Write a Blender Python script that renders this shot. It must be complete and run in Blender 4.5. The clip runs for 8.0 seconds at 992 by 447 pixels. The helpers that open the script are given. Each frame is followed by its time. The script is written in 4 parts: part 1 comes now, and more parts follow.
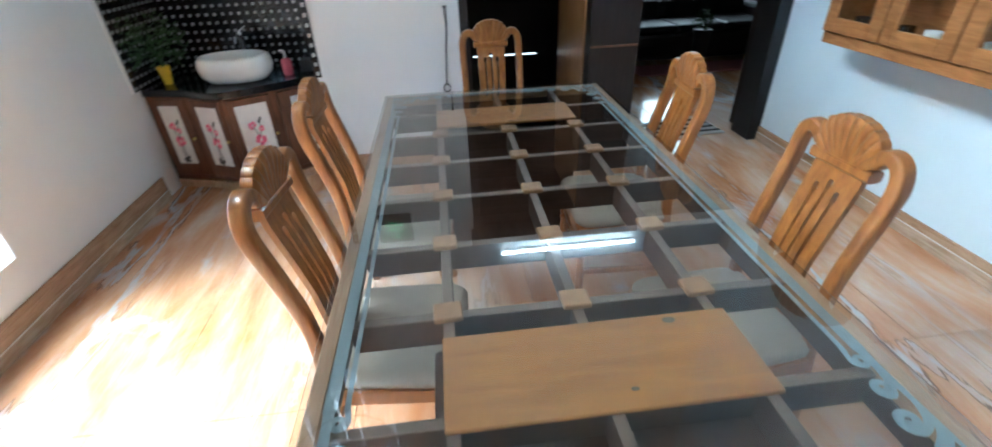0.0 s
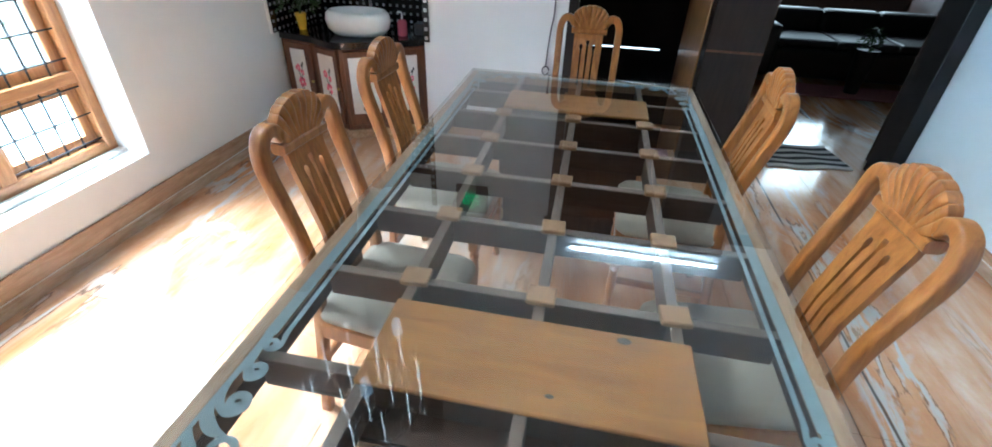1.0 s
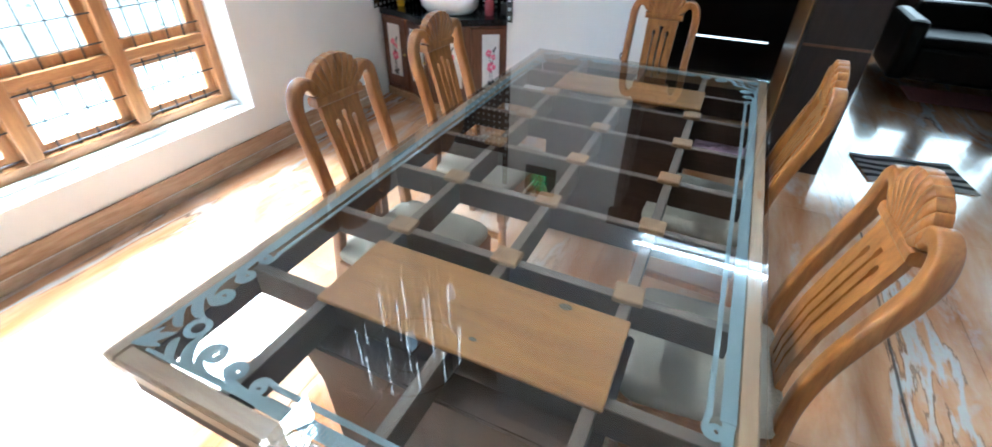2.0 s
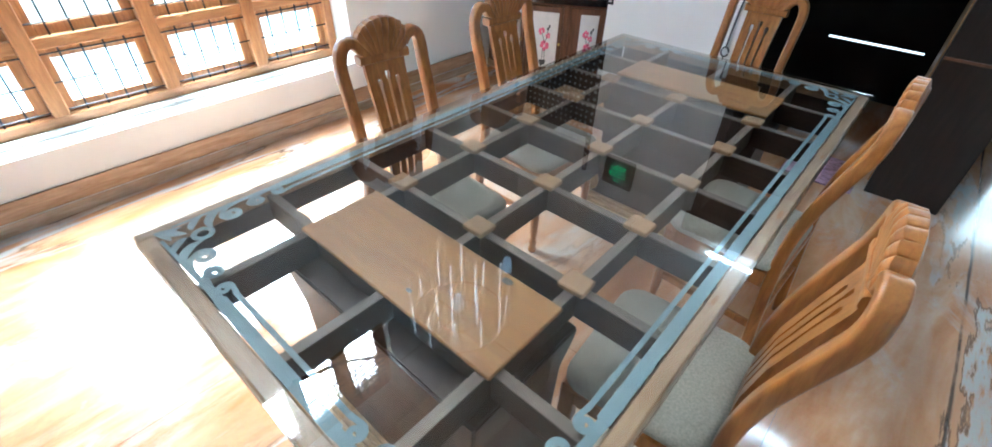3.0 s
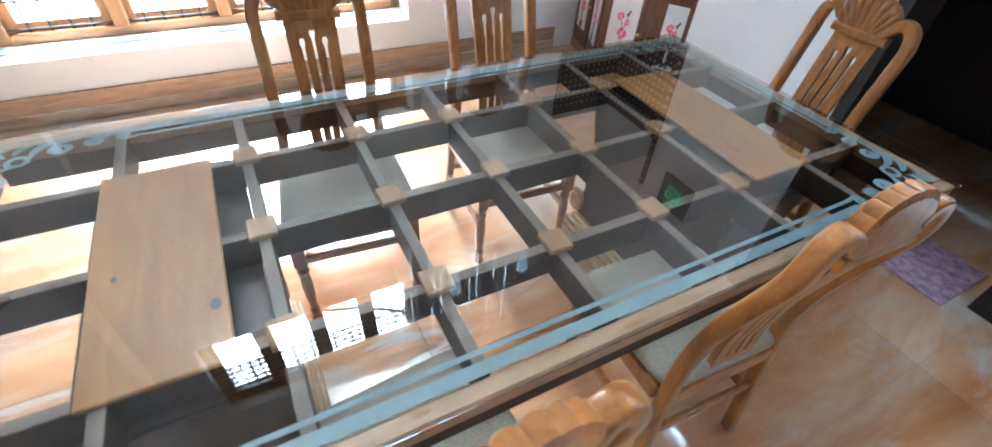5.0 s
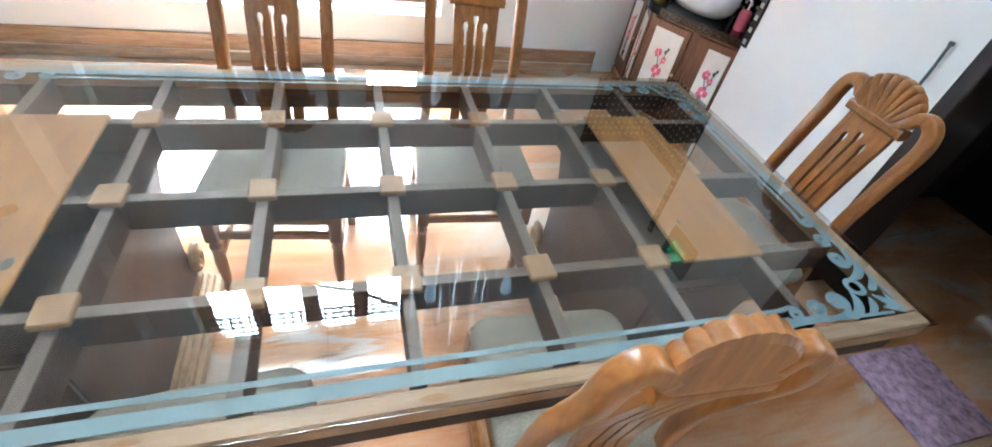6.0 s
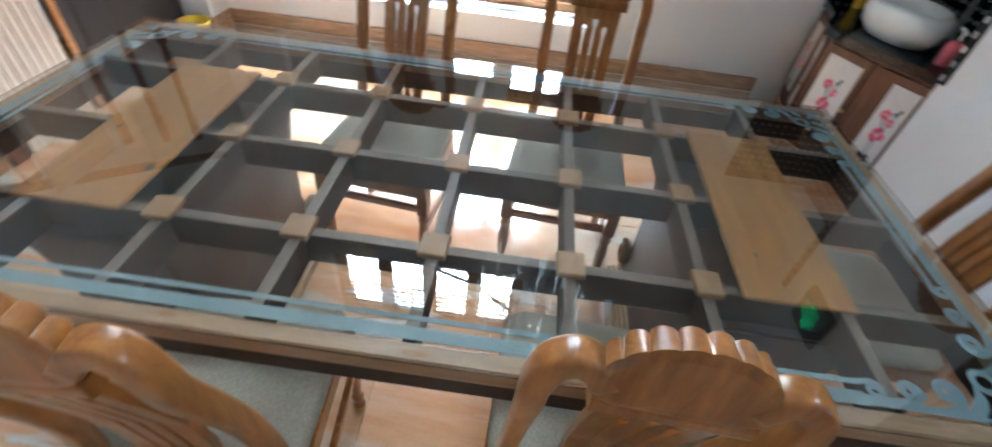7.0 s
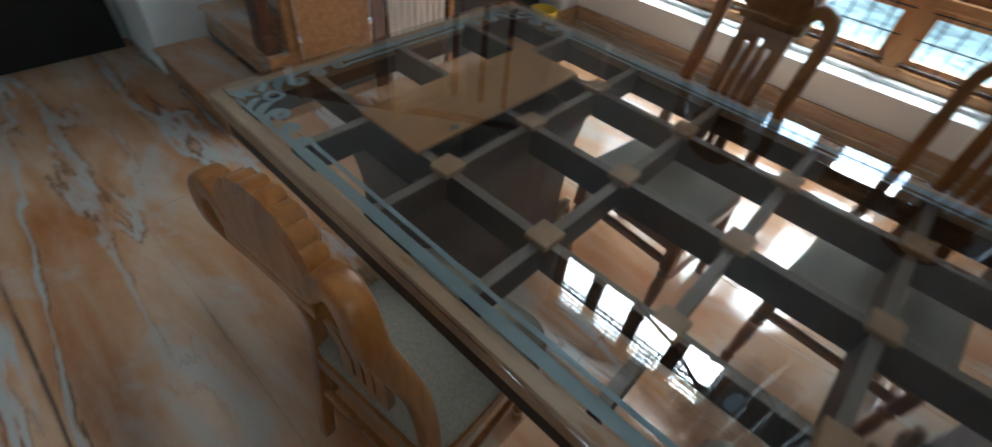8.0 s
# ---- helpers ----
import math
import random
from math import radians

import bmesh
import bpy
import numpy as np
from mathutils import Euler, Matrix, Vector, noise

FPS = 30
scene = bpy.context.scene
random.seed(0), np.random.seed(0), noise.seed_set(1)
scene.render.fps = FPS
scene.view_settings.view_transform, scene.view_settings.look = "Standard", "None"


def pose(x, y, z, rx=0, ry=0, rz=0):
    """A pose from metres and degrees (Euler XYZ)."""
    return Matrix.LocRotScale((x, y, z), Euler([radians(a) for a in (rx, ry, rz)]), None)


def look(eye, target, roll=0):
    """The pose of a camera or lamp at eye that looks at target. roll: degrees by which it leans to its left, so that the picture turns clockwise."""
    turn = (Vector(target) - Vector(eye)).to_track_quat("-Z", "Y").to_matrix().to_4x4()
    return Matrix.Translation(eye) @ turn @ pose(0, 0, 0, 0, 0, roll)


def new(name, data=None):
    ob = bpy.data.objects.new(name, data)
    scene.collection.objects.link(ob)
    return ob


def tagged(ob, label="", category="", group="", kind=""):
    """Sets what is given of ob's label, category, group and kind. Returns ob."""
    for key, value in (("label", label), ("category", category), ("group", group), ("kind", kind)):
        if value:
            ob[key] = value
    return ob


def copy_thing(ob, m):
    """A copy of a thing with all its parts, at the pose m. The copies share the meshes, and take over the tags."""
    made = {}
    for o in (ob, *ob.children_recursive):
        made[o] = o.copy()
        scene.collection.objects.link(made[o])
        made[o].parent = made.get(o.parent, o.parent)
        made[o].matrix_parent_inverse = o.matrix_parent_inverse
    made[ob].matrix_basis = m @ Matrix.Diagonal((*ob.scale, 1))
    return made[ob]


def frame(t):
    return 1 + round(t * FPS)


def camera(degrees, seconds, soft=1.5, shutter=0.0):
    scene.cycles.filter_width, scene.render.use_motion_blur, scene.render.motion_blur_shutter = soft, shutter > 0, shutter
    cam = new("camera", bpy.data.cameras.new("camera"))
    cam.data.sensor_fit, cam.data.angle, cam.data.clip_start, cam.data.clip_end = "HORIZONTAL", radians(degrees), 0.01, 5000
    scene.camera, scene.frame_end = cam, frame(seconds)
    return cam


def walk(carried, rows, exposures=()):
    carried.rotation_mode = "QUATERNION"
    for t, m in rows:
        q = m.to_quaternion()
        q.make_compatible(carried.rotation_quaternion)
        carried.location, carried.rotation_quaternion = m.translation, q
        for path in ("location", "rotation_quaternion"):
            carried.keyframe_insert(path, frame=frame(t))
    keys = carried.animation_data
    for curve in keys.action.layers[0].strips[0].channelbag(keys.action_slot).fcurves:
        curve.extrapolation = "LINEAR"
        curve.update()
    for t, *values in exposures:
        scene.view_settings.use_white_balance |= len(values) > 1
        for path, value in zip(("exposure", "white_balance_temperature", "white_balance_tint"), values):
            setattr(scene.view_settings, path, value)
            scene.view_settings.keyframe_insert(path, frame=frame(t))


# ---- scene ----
# ---- camera and its walk ----
cam = camera(92.2, 8.0, soft=1.6, shutter=0.35)
PATH = [
    (0, (-0.26, -1.441, 1.512), (-0.103, 0.251, 0.457), -2.4),
    (0.5, (-0.123, -1.439, 1.51), (-0.262, 0.236, 0.426), 1.9),
    (1, (0.042, -1.433, 1.5), (-0.254, 0.209, 0.396), 2.0),
    (1.5, (0.189, -1.451, 1.49), (-0.265, 0.138, 0.363), 1.2),
    (3, (0.67, -1.295, 1.512), (-0.36, -0.097, 0.285), 1.9),
    (3.5, (0.731, -1.148, 1.493), (-0.329, -0.021, 0.225), 2.4),
    (4, (0.75, -0.918, 1.492), (-0.35, 0.138, 0.198), 4.7),
    (4.2, (0.758, -0.835, 1.494), (-0.361, 0.186, 0.188), 4.8),
    (5.3, (0.966, -0.39, 1.5), (-0.36, 0.263, 0.153), 6.0),
    (5.5, (0.974, -0.301, 1.507), (-0.371, 0.309, 0.158), 7.6),
    (6, (0.938, -0.089, 1.501), (-0.439, 0.471, 0.162), 11.7),
    (6.3, (0.931, 0.001, 1.509), (-0.492, 0.441, 0.175), 8.8),
    (6.5, (0.94, 0.046, 1.51), (-0.5, 0.405, 0.17), 8.1),
    (7, (1.002, 0.139, 1.475), (-0.467, 0.106, 0.118), 7.1),
    (7.2, (1.011, 0.138, 1.453), (-0.438, -0.077, 0.091), 7.7),
    (7.5, (1.023, 0.111, 1.447), (-0.352, -0.353, 0.072), 8.9),
    (8, (0.908, 0.063, 1.44), (-0.203, -0.83, 0.037), 7.2),
]
walk(cam, [(t, look(eye, target, roll)) for t, eye, target, roll in PATH],
     exposures=[(t, 5.32 + e, k, -4) for t, e, k in ((0.0, -0.25, 5100), (1.5, -0.05, 5080), (3.5, 0.0, 5080), (4.0, 0.03, 4980), (5.5, 0.24, 5050), (6.0, 0.38, 5180), (6.5, 0.36, 5230), (6.8, 0.10, 5230), (7.0, -0.44, 5250), (7.2, -1.24, 5380), (7.5, -2.34, 5420), (8.0, -1.95, 5430))])

# ---- world and light ----
world = bpy.data.worlds.new("sky")
scene.world = world
world.use_nodes = True
wn = world.node_tree
sky = wn.nodes.new("ShaderNodeTexSky")
sky.sky_type = "NISHITA"
sky.sun_disc = False
sky.sun_elevation = radians(50)
sky.sun_rotation = radians(276)
wn.links.new(sky.outputs[0], wn.nodes["Background"].inputs[0])
wn.nodes["Background"].inputs[1].default_value = 0.15
sun = new("sun", bpy.data.lights.new("sun", "SUN"))
sun.data.energy, sun.data.angle, sun.data.color = 1.65, radians(48), (1.0, 0.97, 0.93)
sun.matrix_world = look((-8.4, 0.9, 10), (0, 0, 0))
GARDEN = 0.082   # glow of the hazy garden behind the windows
FAR = 0.22       # glow of the daylight behind the living room
TUBE = 3.2       # glow of the tube lamp

# room, metres
XW, XE, YN, YS, ZC = -2.225, 2.17, 1.905, -3.45, 5.6
YA, XA = 2.44, -1.115   # back and right edge of the wash alcove


# ---- materials ----
def nodes_of(name, rough=0.5, metal=0.0):
    m = bpy.data.materials.new(name)
    m.use_nodes = True
    t = m.node_tree
    b = t.nodes["Principled BSDF"]
    b.inputs["Roughness"].default_value = rough
    b.inputs["Metallic"].default_value = metal
    return m, t, b


def ramp(t, stops):
    r = t.nodes.new("ShaderNodeValToRGB")
    e = r.color_ramp.elements
    while len(e) < len(stops):
        e.new(0.5)
    for el, (p, c) in zip(e, stops):
        el.position, el.color = p, (*c, 1)
    return r


def coords(t, scale, rot=(0, 0, 0), kind="Object"):
    c = t.nodes.new("ShaderNodeTexCoord")
    m = t.nodes.new("ShaderNodeMapping")
    m.inputs["Scale"].default_value = scale
    m.inputs["Rotation"].default_value = rot
    t.links.new(c.outputs[kind], m.inputs[0])
    return m


def noise_tex(t, vec, scale, detail=4, rough=0.55, dist=0.0):
    n = t.nodes.new("ShaderNodeTexNoise")
    n.inputs["Scale"].default_value = scale
    n.inputs["Detail"].default_value = detail
    n.inputs["Roughness"].default_value = rough
    n.inputs["Distortion"].default_value = dist
    t.links.new(vec, n.inputs["Vector"])
    return n


def bump(t, b, height, strength, distance):
    n = t.nodes.new("ShaderNodeBump")
    n.inputs["Strength"].default_value = strength
    n.inputs["Distance"].default_value = distance
    t.links.new(height, n.inputs["Height"])
    t.links.new(n.outputs[0], b.inputs["Normal"])


def mix(t, fac, a, b, kind="MIX"):
    n = t.nodes.new("ShaderNodeMix")
    n.data_type, n.blend_type = "RGBA", kind
    for sock, v in ((n.inputs[0], fac), (n.inputs[6], a), (n.inputs[7], b)):
        if isinstance(v, (int, float)):
            sock.default_value = v
        elif isinstance(v, tuple):
            sock.default_value = (*v, 1)
        else:
            t.links.new(v, sock)
    return n.outputs[2]


def wood(name, dark, light, rough=0.32, scale=(9, 9, 1.2), coat=0.35, grain=6.0):
    """Varnished wood with streaks along its longest axis and fine pores."""
    m, t, b = nodes_of(name, rough)
    v = coords(t, scale)
    oi = t.nodes.new("ShaderNodeObjectInfo")
    add = t.nodes.new("ShaderNodeVectorMath")
    add.operation = "ADD"
    mul = t.nodes.new("ShaderNodeMath")
    mul.operation, mul.inputs[1].default_value = "MULTIPLY", 17.0
    t.links.new(oi.outputs["Random"], mul.inputs[0])
    t.links.new(v.outputs[0], add.inputs[0])
    t.links.new(mul.outputs[0], add.inputs[1])
    n1 = noise_tex(t, add.outputs[0], grain, 6, 0.6, 0.6)
    n2 = noise_tex(t, add.outputs[0], grain * 7, 3, 0.6)
    r = ramp(t, [(0.32, dark), (0.5, tuple((a + c) / 2 for a, c in zip(dark, light))), (0.68, light)])
    t.links.new(n1.outputs[0], r.inputs[0])
    col = mix(t, 0.18, r.outputs[0], n2.outputs[1], "OVERLAY")
    t.links.new(col, b.inputs["Base Color"])
    b.inputs["Coat Weight"].default_value = coat
    b.inputs["Coat Roughness"].default_value = 0.15
    bump(t, b, n2.outputs[0], 0.12, 0.002)
    return m


def plaster(name, colour, rough=0.75):
    m, t, b = nodes_of(name, rough)
    v = coords(t, (1, 1, 1))
    n1 = noise_tex(t, v.outputs[0], 1.3, 4)
    n2 = noise_tex(t, v.outputs[0], 90, 4)
    r = ramp(t, [(0.3, tuple(c * 0.93 for c in colour)), (0.7, colour)])
    t.links.new(n1.outputs[0], r.inputs[0])
    t.links.new(r.outputs[0], b.inputs["Base Color"])
    bump(t, b, n2.outputs[0], 0.12, 0.003)
    return m


def plain(name, colour, rough=0.5, metal=0.0, vary=0.12, scale=14.0):
    m, t, b = nodes_of(name, rough, metal)
    v = coords(t, (1, 1, 1))
    n1 = noise_tex(t, v.outputs[0], scale, 5)
    r = ramp(t, [(0.3, tuple(max(0.0, c * (1 - vary)) for c in colour)), (0.7, tuple(min(1.0, c * (1 + vary)) for c in colour))])
    t.links.new(n1.outputs[0], r.inputs[0])
    t.links.new(r.outputs[0], b.inputs["Base Color"])
    bump(t, b, n1.outputs[0], 0.05, 0.002)
    return m


def glow(name, colour, strength):
    m, t, b = nodes_of(name)
    b.inputs["Base Color"].default_value = (*colour, 1)
    b.inputs["Emission Color"].default_value = (*colour, 1)
    b.inputs["Emission Strength"].default_value = strength
    return m


def glass(name, colour, rough=0.0, ior=1.5):
    m, t, b = nodes_of(name, rough)
    b.inputs["Base Color"].default_value = (*colour, 1)
    b.inputs["Transmission Weight"].default_value = 1.0
    b.inputs["IOR"].default_value = ior
    return m


def marble(name):
    """Polished orange-peach marble with long grey-blue veins edged by dark cracks."""
    m, t, b = nodes_of(name, 0.14)
    b.inputs["Coat Weight"].default_value = 0.45
    b.inputs["Coat Roughness"].default_value = 0.07
    g = t.nodes.new("ShaderNodeNewGeometry")
    pos = g.outputs["Position"]

    def stretched(sx, sy, rot):
        v = t.nodes.new("ShaderNodeMapping")
        v.inputs["Scale"].default_value = (sx, sy, 1.0)
        v.inputs["Rotation"].default_value = (0, 0, radians(rot))
        t.links.new(pos, v.inputs[0])
        return v.outputs[0]

    def band(src, stops):
        r = ramp(t, [(p, (c, c, c)) for p, c in stops])
        t.links.new(src, r.inputs[0])
        return r.outputs[0]
    p, q = stretched(1.0, 0.26, 6), stretched(1.0, 0.15, 9)
    cloud = noise_tex(t, p, 3.2, 6, 0.6, 0.5)
    streak = noise_tex(t, stretched(1.0, 0.12, 3), 11.0, 5, 0.6, 0.3)
    line = noise_tex(t, q, 2.1, 8, 0.56, 0.35)
    broken = noise_tex(t, p, 6.5, 5, 0.6, 0.3)
    big = noise_tex(t, q, 1.1, 2)
    grit = noise_tex(t, pos, 70, 3)
    base = ramp(t, [(0.35, (0.42, 0.165, 0.058)), (0.53, (0.58, 0.325, 0.178)), (0.71, (0.70, 0.54, 0.42))])
    t.links.new(cloud.outputs[0], base.inputs[0])
    c0 = mix(t, band(streak.outputs[0], [(0.50, 0.0), (0.66, 0.32)]), base.outputs[0], (0.62, 0.47, 0.37))
    haze = noise_tex(t, stretched(1.0, 0.55, 14), 2.6, 7, 0.62, 0.6)
    c0 = mix(t, band(haze.outputs[0], [(0.56, 0.0), (0.66, 0.6)]), c0, (0.53, 0.545, 0.53))
    gate = band(big.outputs[0], [(0.46, 0.0), (0.54, 1.0)])
    vein = band(line.outputs[0], [(0.478, 0.0), (0.490, 0.85), (0.502, 0.85), (0.520, 0.0)])
    patch = band(broken.outputs[0], [(0.36, 0.25), (0.52, 1.0)])
    vf = mix(t, 1.0, mix(t, 1.0, vein, gate, "MULTIPLY"), patch, "MULTIPLY")
    c1 = mix(t, vf, c0, (0.50, 0.52, 0.52))
    crack = band(line.outputs[0], [(0.470, 0.0), (0.4745, 1.0), (0.479, 1.0), (0.4835, 0.0), (0.513, 0.0), (0.516, 0.8), (0.519, 0.8), (0.522, 0.0)])
    torn = band(streak.outputs[0], [(0.45, 0.0), (0.53, 0.72)])
    cf = mix(t, 1.0, mix(t, 1.0, crack, gate, "MULTIPLY"), torn, "MULTIPLY")
    c2 = mix(t, cf, c1, (0.045, 0.038, 0.034))
    # one long dark fissure along the room
    sep = t.nodes.new("ShaderNodeSeparateXYZ")
    t.links.new(pos, sep.inputs[0])
    wob = t.nodes.new("ShaderNodeMath")
    wob.operation = "MULTIPLY_ADD"
    t.links.new(line.outputs[0], wob.inputs[0])
    wob.inputs[1].default_value = 0.10
    t.links.new(sep.outputs[0], wob.inputs[2])
    off = t.nodes.new("ShaderNodeMath")
    off.operation, off.inputs[1].default_value = "SUBTRACT", 0.82
    t.links.new(wob.outputs[0], off.inputs[0])
    fis = band(off.outputs[0], [(0.492, 0.0), (0.497, 0.9), (0.503, 0.9), (0.509, 0.0)])
    c2 = mix(t, mix(t, 1.0, fis, band(broken.outputs[0], [(0.40, 0.15), (0.5, 1.0)]), "MULTIPLY"), c2, (0.05, 0.042, 0.038))
    c3 = mix(t, 0.10, c2, grit.outputs[1], "OVERLAY")
    t.links.new(c3, b.inputs["Base Color"])
    t.links.new(band(cloud.outputs[0], [(0.3, 0.09), (0.7, 0.2)]), b.inputs["Roughness"])
    return m


M_CHAIR = wood("chair_wood", (0.215, 0.073, 0.013), (0.40, 0.152, 0.032), 0.3, (7, 7, 1.0))
# aprons and beams; shade on the beam sides is put into this colour
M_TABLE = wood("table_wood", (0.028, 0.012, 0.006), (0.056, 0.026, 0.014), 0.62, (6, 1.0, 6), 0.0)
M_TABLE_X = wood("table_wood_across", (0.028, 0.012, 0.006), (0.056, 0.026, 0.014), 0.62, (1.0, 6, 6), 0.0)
# paler copy for the beam tops, with light from above in the colour
M_BEAM_LIT = wood("beam_wood_lit", (0.105, 0.072, 0.052), (0.17, 0.124, 0.094), 0.5, (6, 1.0, 6), 0.0)
M_BEAM_LIT_X = wood("beam_wood_lit_across", (0.105, 0.072, 0.052), (0.17, 0.124, 0.094), 0.5, (1.0, 6, 6), 0.0)
M_RIM = wood("rim_wood", (0.28, 0.16, 0.08), (0.42, 0.27, 0.155), 0.4, (8, 1.0, 8), 0.2)
M_RIM_X = wood("rim_wood_across", (0.28, 0.16, 0.08), (0.42, 0.27, 0.155), 0.4, (1.0, 8, 8), 0.2)
M_PLY = wood("board_wood", (0.27, 0.112, 0.026), (0.40, 0.190, 0.050), 0.45, (1.2, 9, 9), 0.1, 3.0)
M_BLOCK = wood("block_wood", (0.25, 0.132, 0.058), (0.37, 0.215, 0.100), 0.5, (5, 5, 5), 0.0)
M_PEDESTAL = wood("pedestal_wood", (0.034, 0.015, 0.009), (0.064, 0.030, 0.017), 0.45, (5, 5, 0.8), 0.1)
M_CARVED = wood("carved_wood", (0.36, 0.22, 0.11), (0.55, 0.37, 0.2), 0.5, (6, 6, 6), 0.1)
M_FRAME = wood("window_wood", (0.32, 0.14, 0.05), (0.52, 0.26, 0.10), 0.4, (8, 8, 1.0), 0.15)
M_FRAME_Y = wood("window_wood_along", (0.32, 0.14, 0.05), (0.52, 0.26, 0.10), 0.4, (8, 1.0, 8), 0.15)
M_CABINET = wood("cabinet_wood", (0.085, 0.03, 0.014), (0.17, 0.065, 0.03), 0.35, (7, 7, 1.0), 0.3)
M_CUP = wood("cupboard_wood", (0.30, 0.12, 0.035), (0.48, 0.22, 0.075), 0.35, (7, 1.0, 7), 0.3)
# brown wood of pillar and door frame; on the living room walls it stands for dimness
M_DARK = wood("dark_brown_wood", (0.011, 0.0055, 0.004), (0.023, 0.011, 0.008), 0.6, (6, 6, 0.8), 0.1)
# near-black that holds the missing light of the inner room
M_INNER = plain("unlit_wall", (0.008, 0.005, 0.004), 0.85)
M_BLACK = plain("black_lacquer", (0.012, 0.010, 0.010), 0.4)
M_WHITE = plaster("white_plaster", (0.84, 0.835, 0.82))
M_BLIND = plain("blind_fabric", (0.66, 0.65, 0.63), 0.9, 0, 0.06, 40)
M_BLUE = plaster("pale_blue_plaster", (0.77, 0.885, 0.945))
M_CEIL = plaster("ceiling_plaster", (0.82, 0.765, 0.69))
M_FLOOR = marble("marble")
M_SKIRT = wood("skirting_marble", (0.34, 0.20, 0.11), (0.52, 0.35, 0.22), 0.25, (7, 0.9, 7), 0.2)
# paler tone standing for the skirting mirrored in the polished floor
M_SKIRT_REFLECTED = wood("skirting_course", (0.40, 0.27, 0.17), (0.58, 0.44, 0.32), 0.2, (7, 0.9, 7), 0.2)
M_FILLET = plain("pale_fillet", (0.62, 0.54, 0.45), 0.4)
M_GROUT = plain("joint", (0.40, 0.30, 0.23), 0.5)
M_CUSHION = plain("seat_fabric", (0.31, 0.27, 0.215), 0.85, 0, 0.18, 160)
M_GLASS = glass("table_glass", (0.785, 0.775, 0.755))
M_PANE = glass("pane_glass", (0.97, 0.99, 0.98))
M_TINTED = glass("tinted_pane", (0.80, 0.83, 0.85))
M_EDGE = glass("crystal", (0.98, 0.99, 1.0))
M_FROST = plain("frosted_glass", (0.195, 0.255, 0.280), 0.6, 0, 0.06, 30)
M_IRON = plain("black_iron", (0.03, 0.03, 0.032), 0.45, 0.6)
M_CHROME = plain("chrome", (0.75, 0.75, 0.76), 0.12, 1.0, 0.03)
M_CUPGLASS = glow("lit_milky_glass", (0.55, 0.68, 0.80), 0.05)
M_CABLE = plain("grey_cable", (0.075, 0.07, 0.075), 0.5)
M_SILVER = glow("lit_crystal", (0.95, 0.97, 1.0), 0.22)
for lit in (M_SILVER, M_CUPGLASS):
    lit.cycles.emission_sampling = "NONE"
M_BRASS = plain("brass", (0.55, 0.40, 0.14), 0.3, 1.0, 0.1)
M_CERAMIC = plain("white_ceramic", (0.82, 0.82, 0.80), 0.12, 0, 0.03)
M_GRANITE = plain("black_granite", (0.012, 0.012, 0.014), 0.12, 0, 0.4, 120)
M_TILE_W = plain("white_mosaic", (0.45, 0.45, 0.44), 0.25)
M_PANEL = plain("white_tile", (0.80, 0.78, 0.76), 0.3, 0, 0.05, 20)
M_PINK = plain("pink_petal", (0.78, 0.16, 0.28), 0.5, 0, 0.25, 60)
M_STEM = plain("dark_stem", (0.07, 0.07, 0.07), 0.6)
M_LEAF = plain("leaf", (0.035, 0.075, 0.02), 0.5, 0, 0.4, 20)
M_YELLOW = plain("yellow_plastic", (0.75, 0.48, 0.02), 0.4)
M_SOAP = plain("pink_soap", (0.62, 0.13, 0.17), 0.25)
M_RUG_W = plain("rug_pale", (0.55, 0.53, 0.50), 0.95, 0, 0.2, 200)
M_RUG_B = plain("rug_dark", (0.02, 0.02, 0.022), 0.95, 0, 0.3, 200)
M_MAT = plain("purple_mat", (0.36, 0.23, 0.30), 0.95, 0, 0.5, 28)
M_SOFA = plain("dark_sofa", (0.016, 0.013, 0.014), 0.5, 0, 0.3, 25)
M_RIBBED = wood("pale_planks", (0.50, 0.38, 0.28), (0.68, 0.56, 0.45), 0.4, (8, 8, 1.0), 0.2)
M_CARPET = plain("pink_carpet", (0.42, 0.17, 0.17), 0.95, 0, 0.3, 60)
M_LAWN = plain("lawn", (0.34, 0.37, 0.30), 0.9, 0, 0.6, 5)
M_TUBE = glow("tube_light", (0.82, 0.92, 1.0), TUBE)
M_LED = glow("green_digit", (0.05, 0.9, 0.25), 0.16)


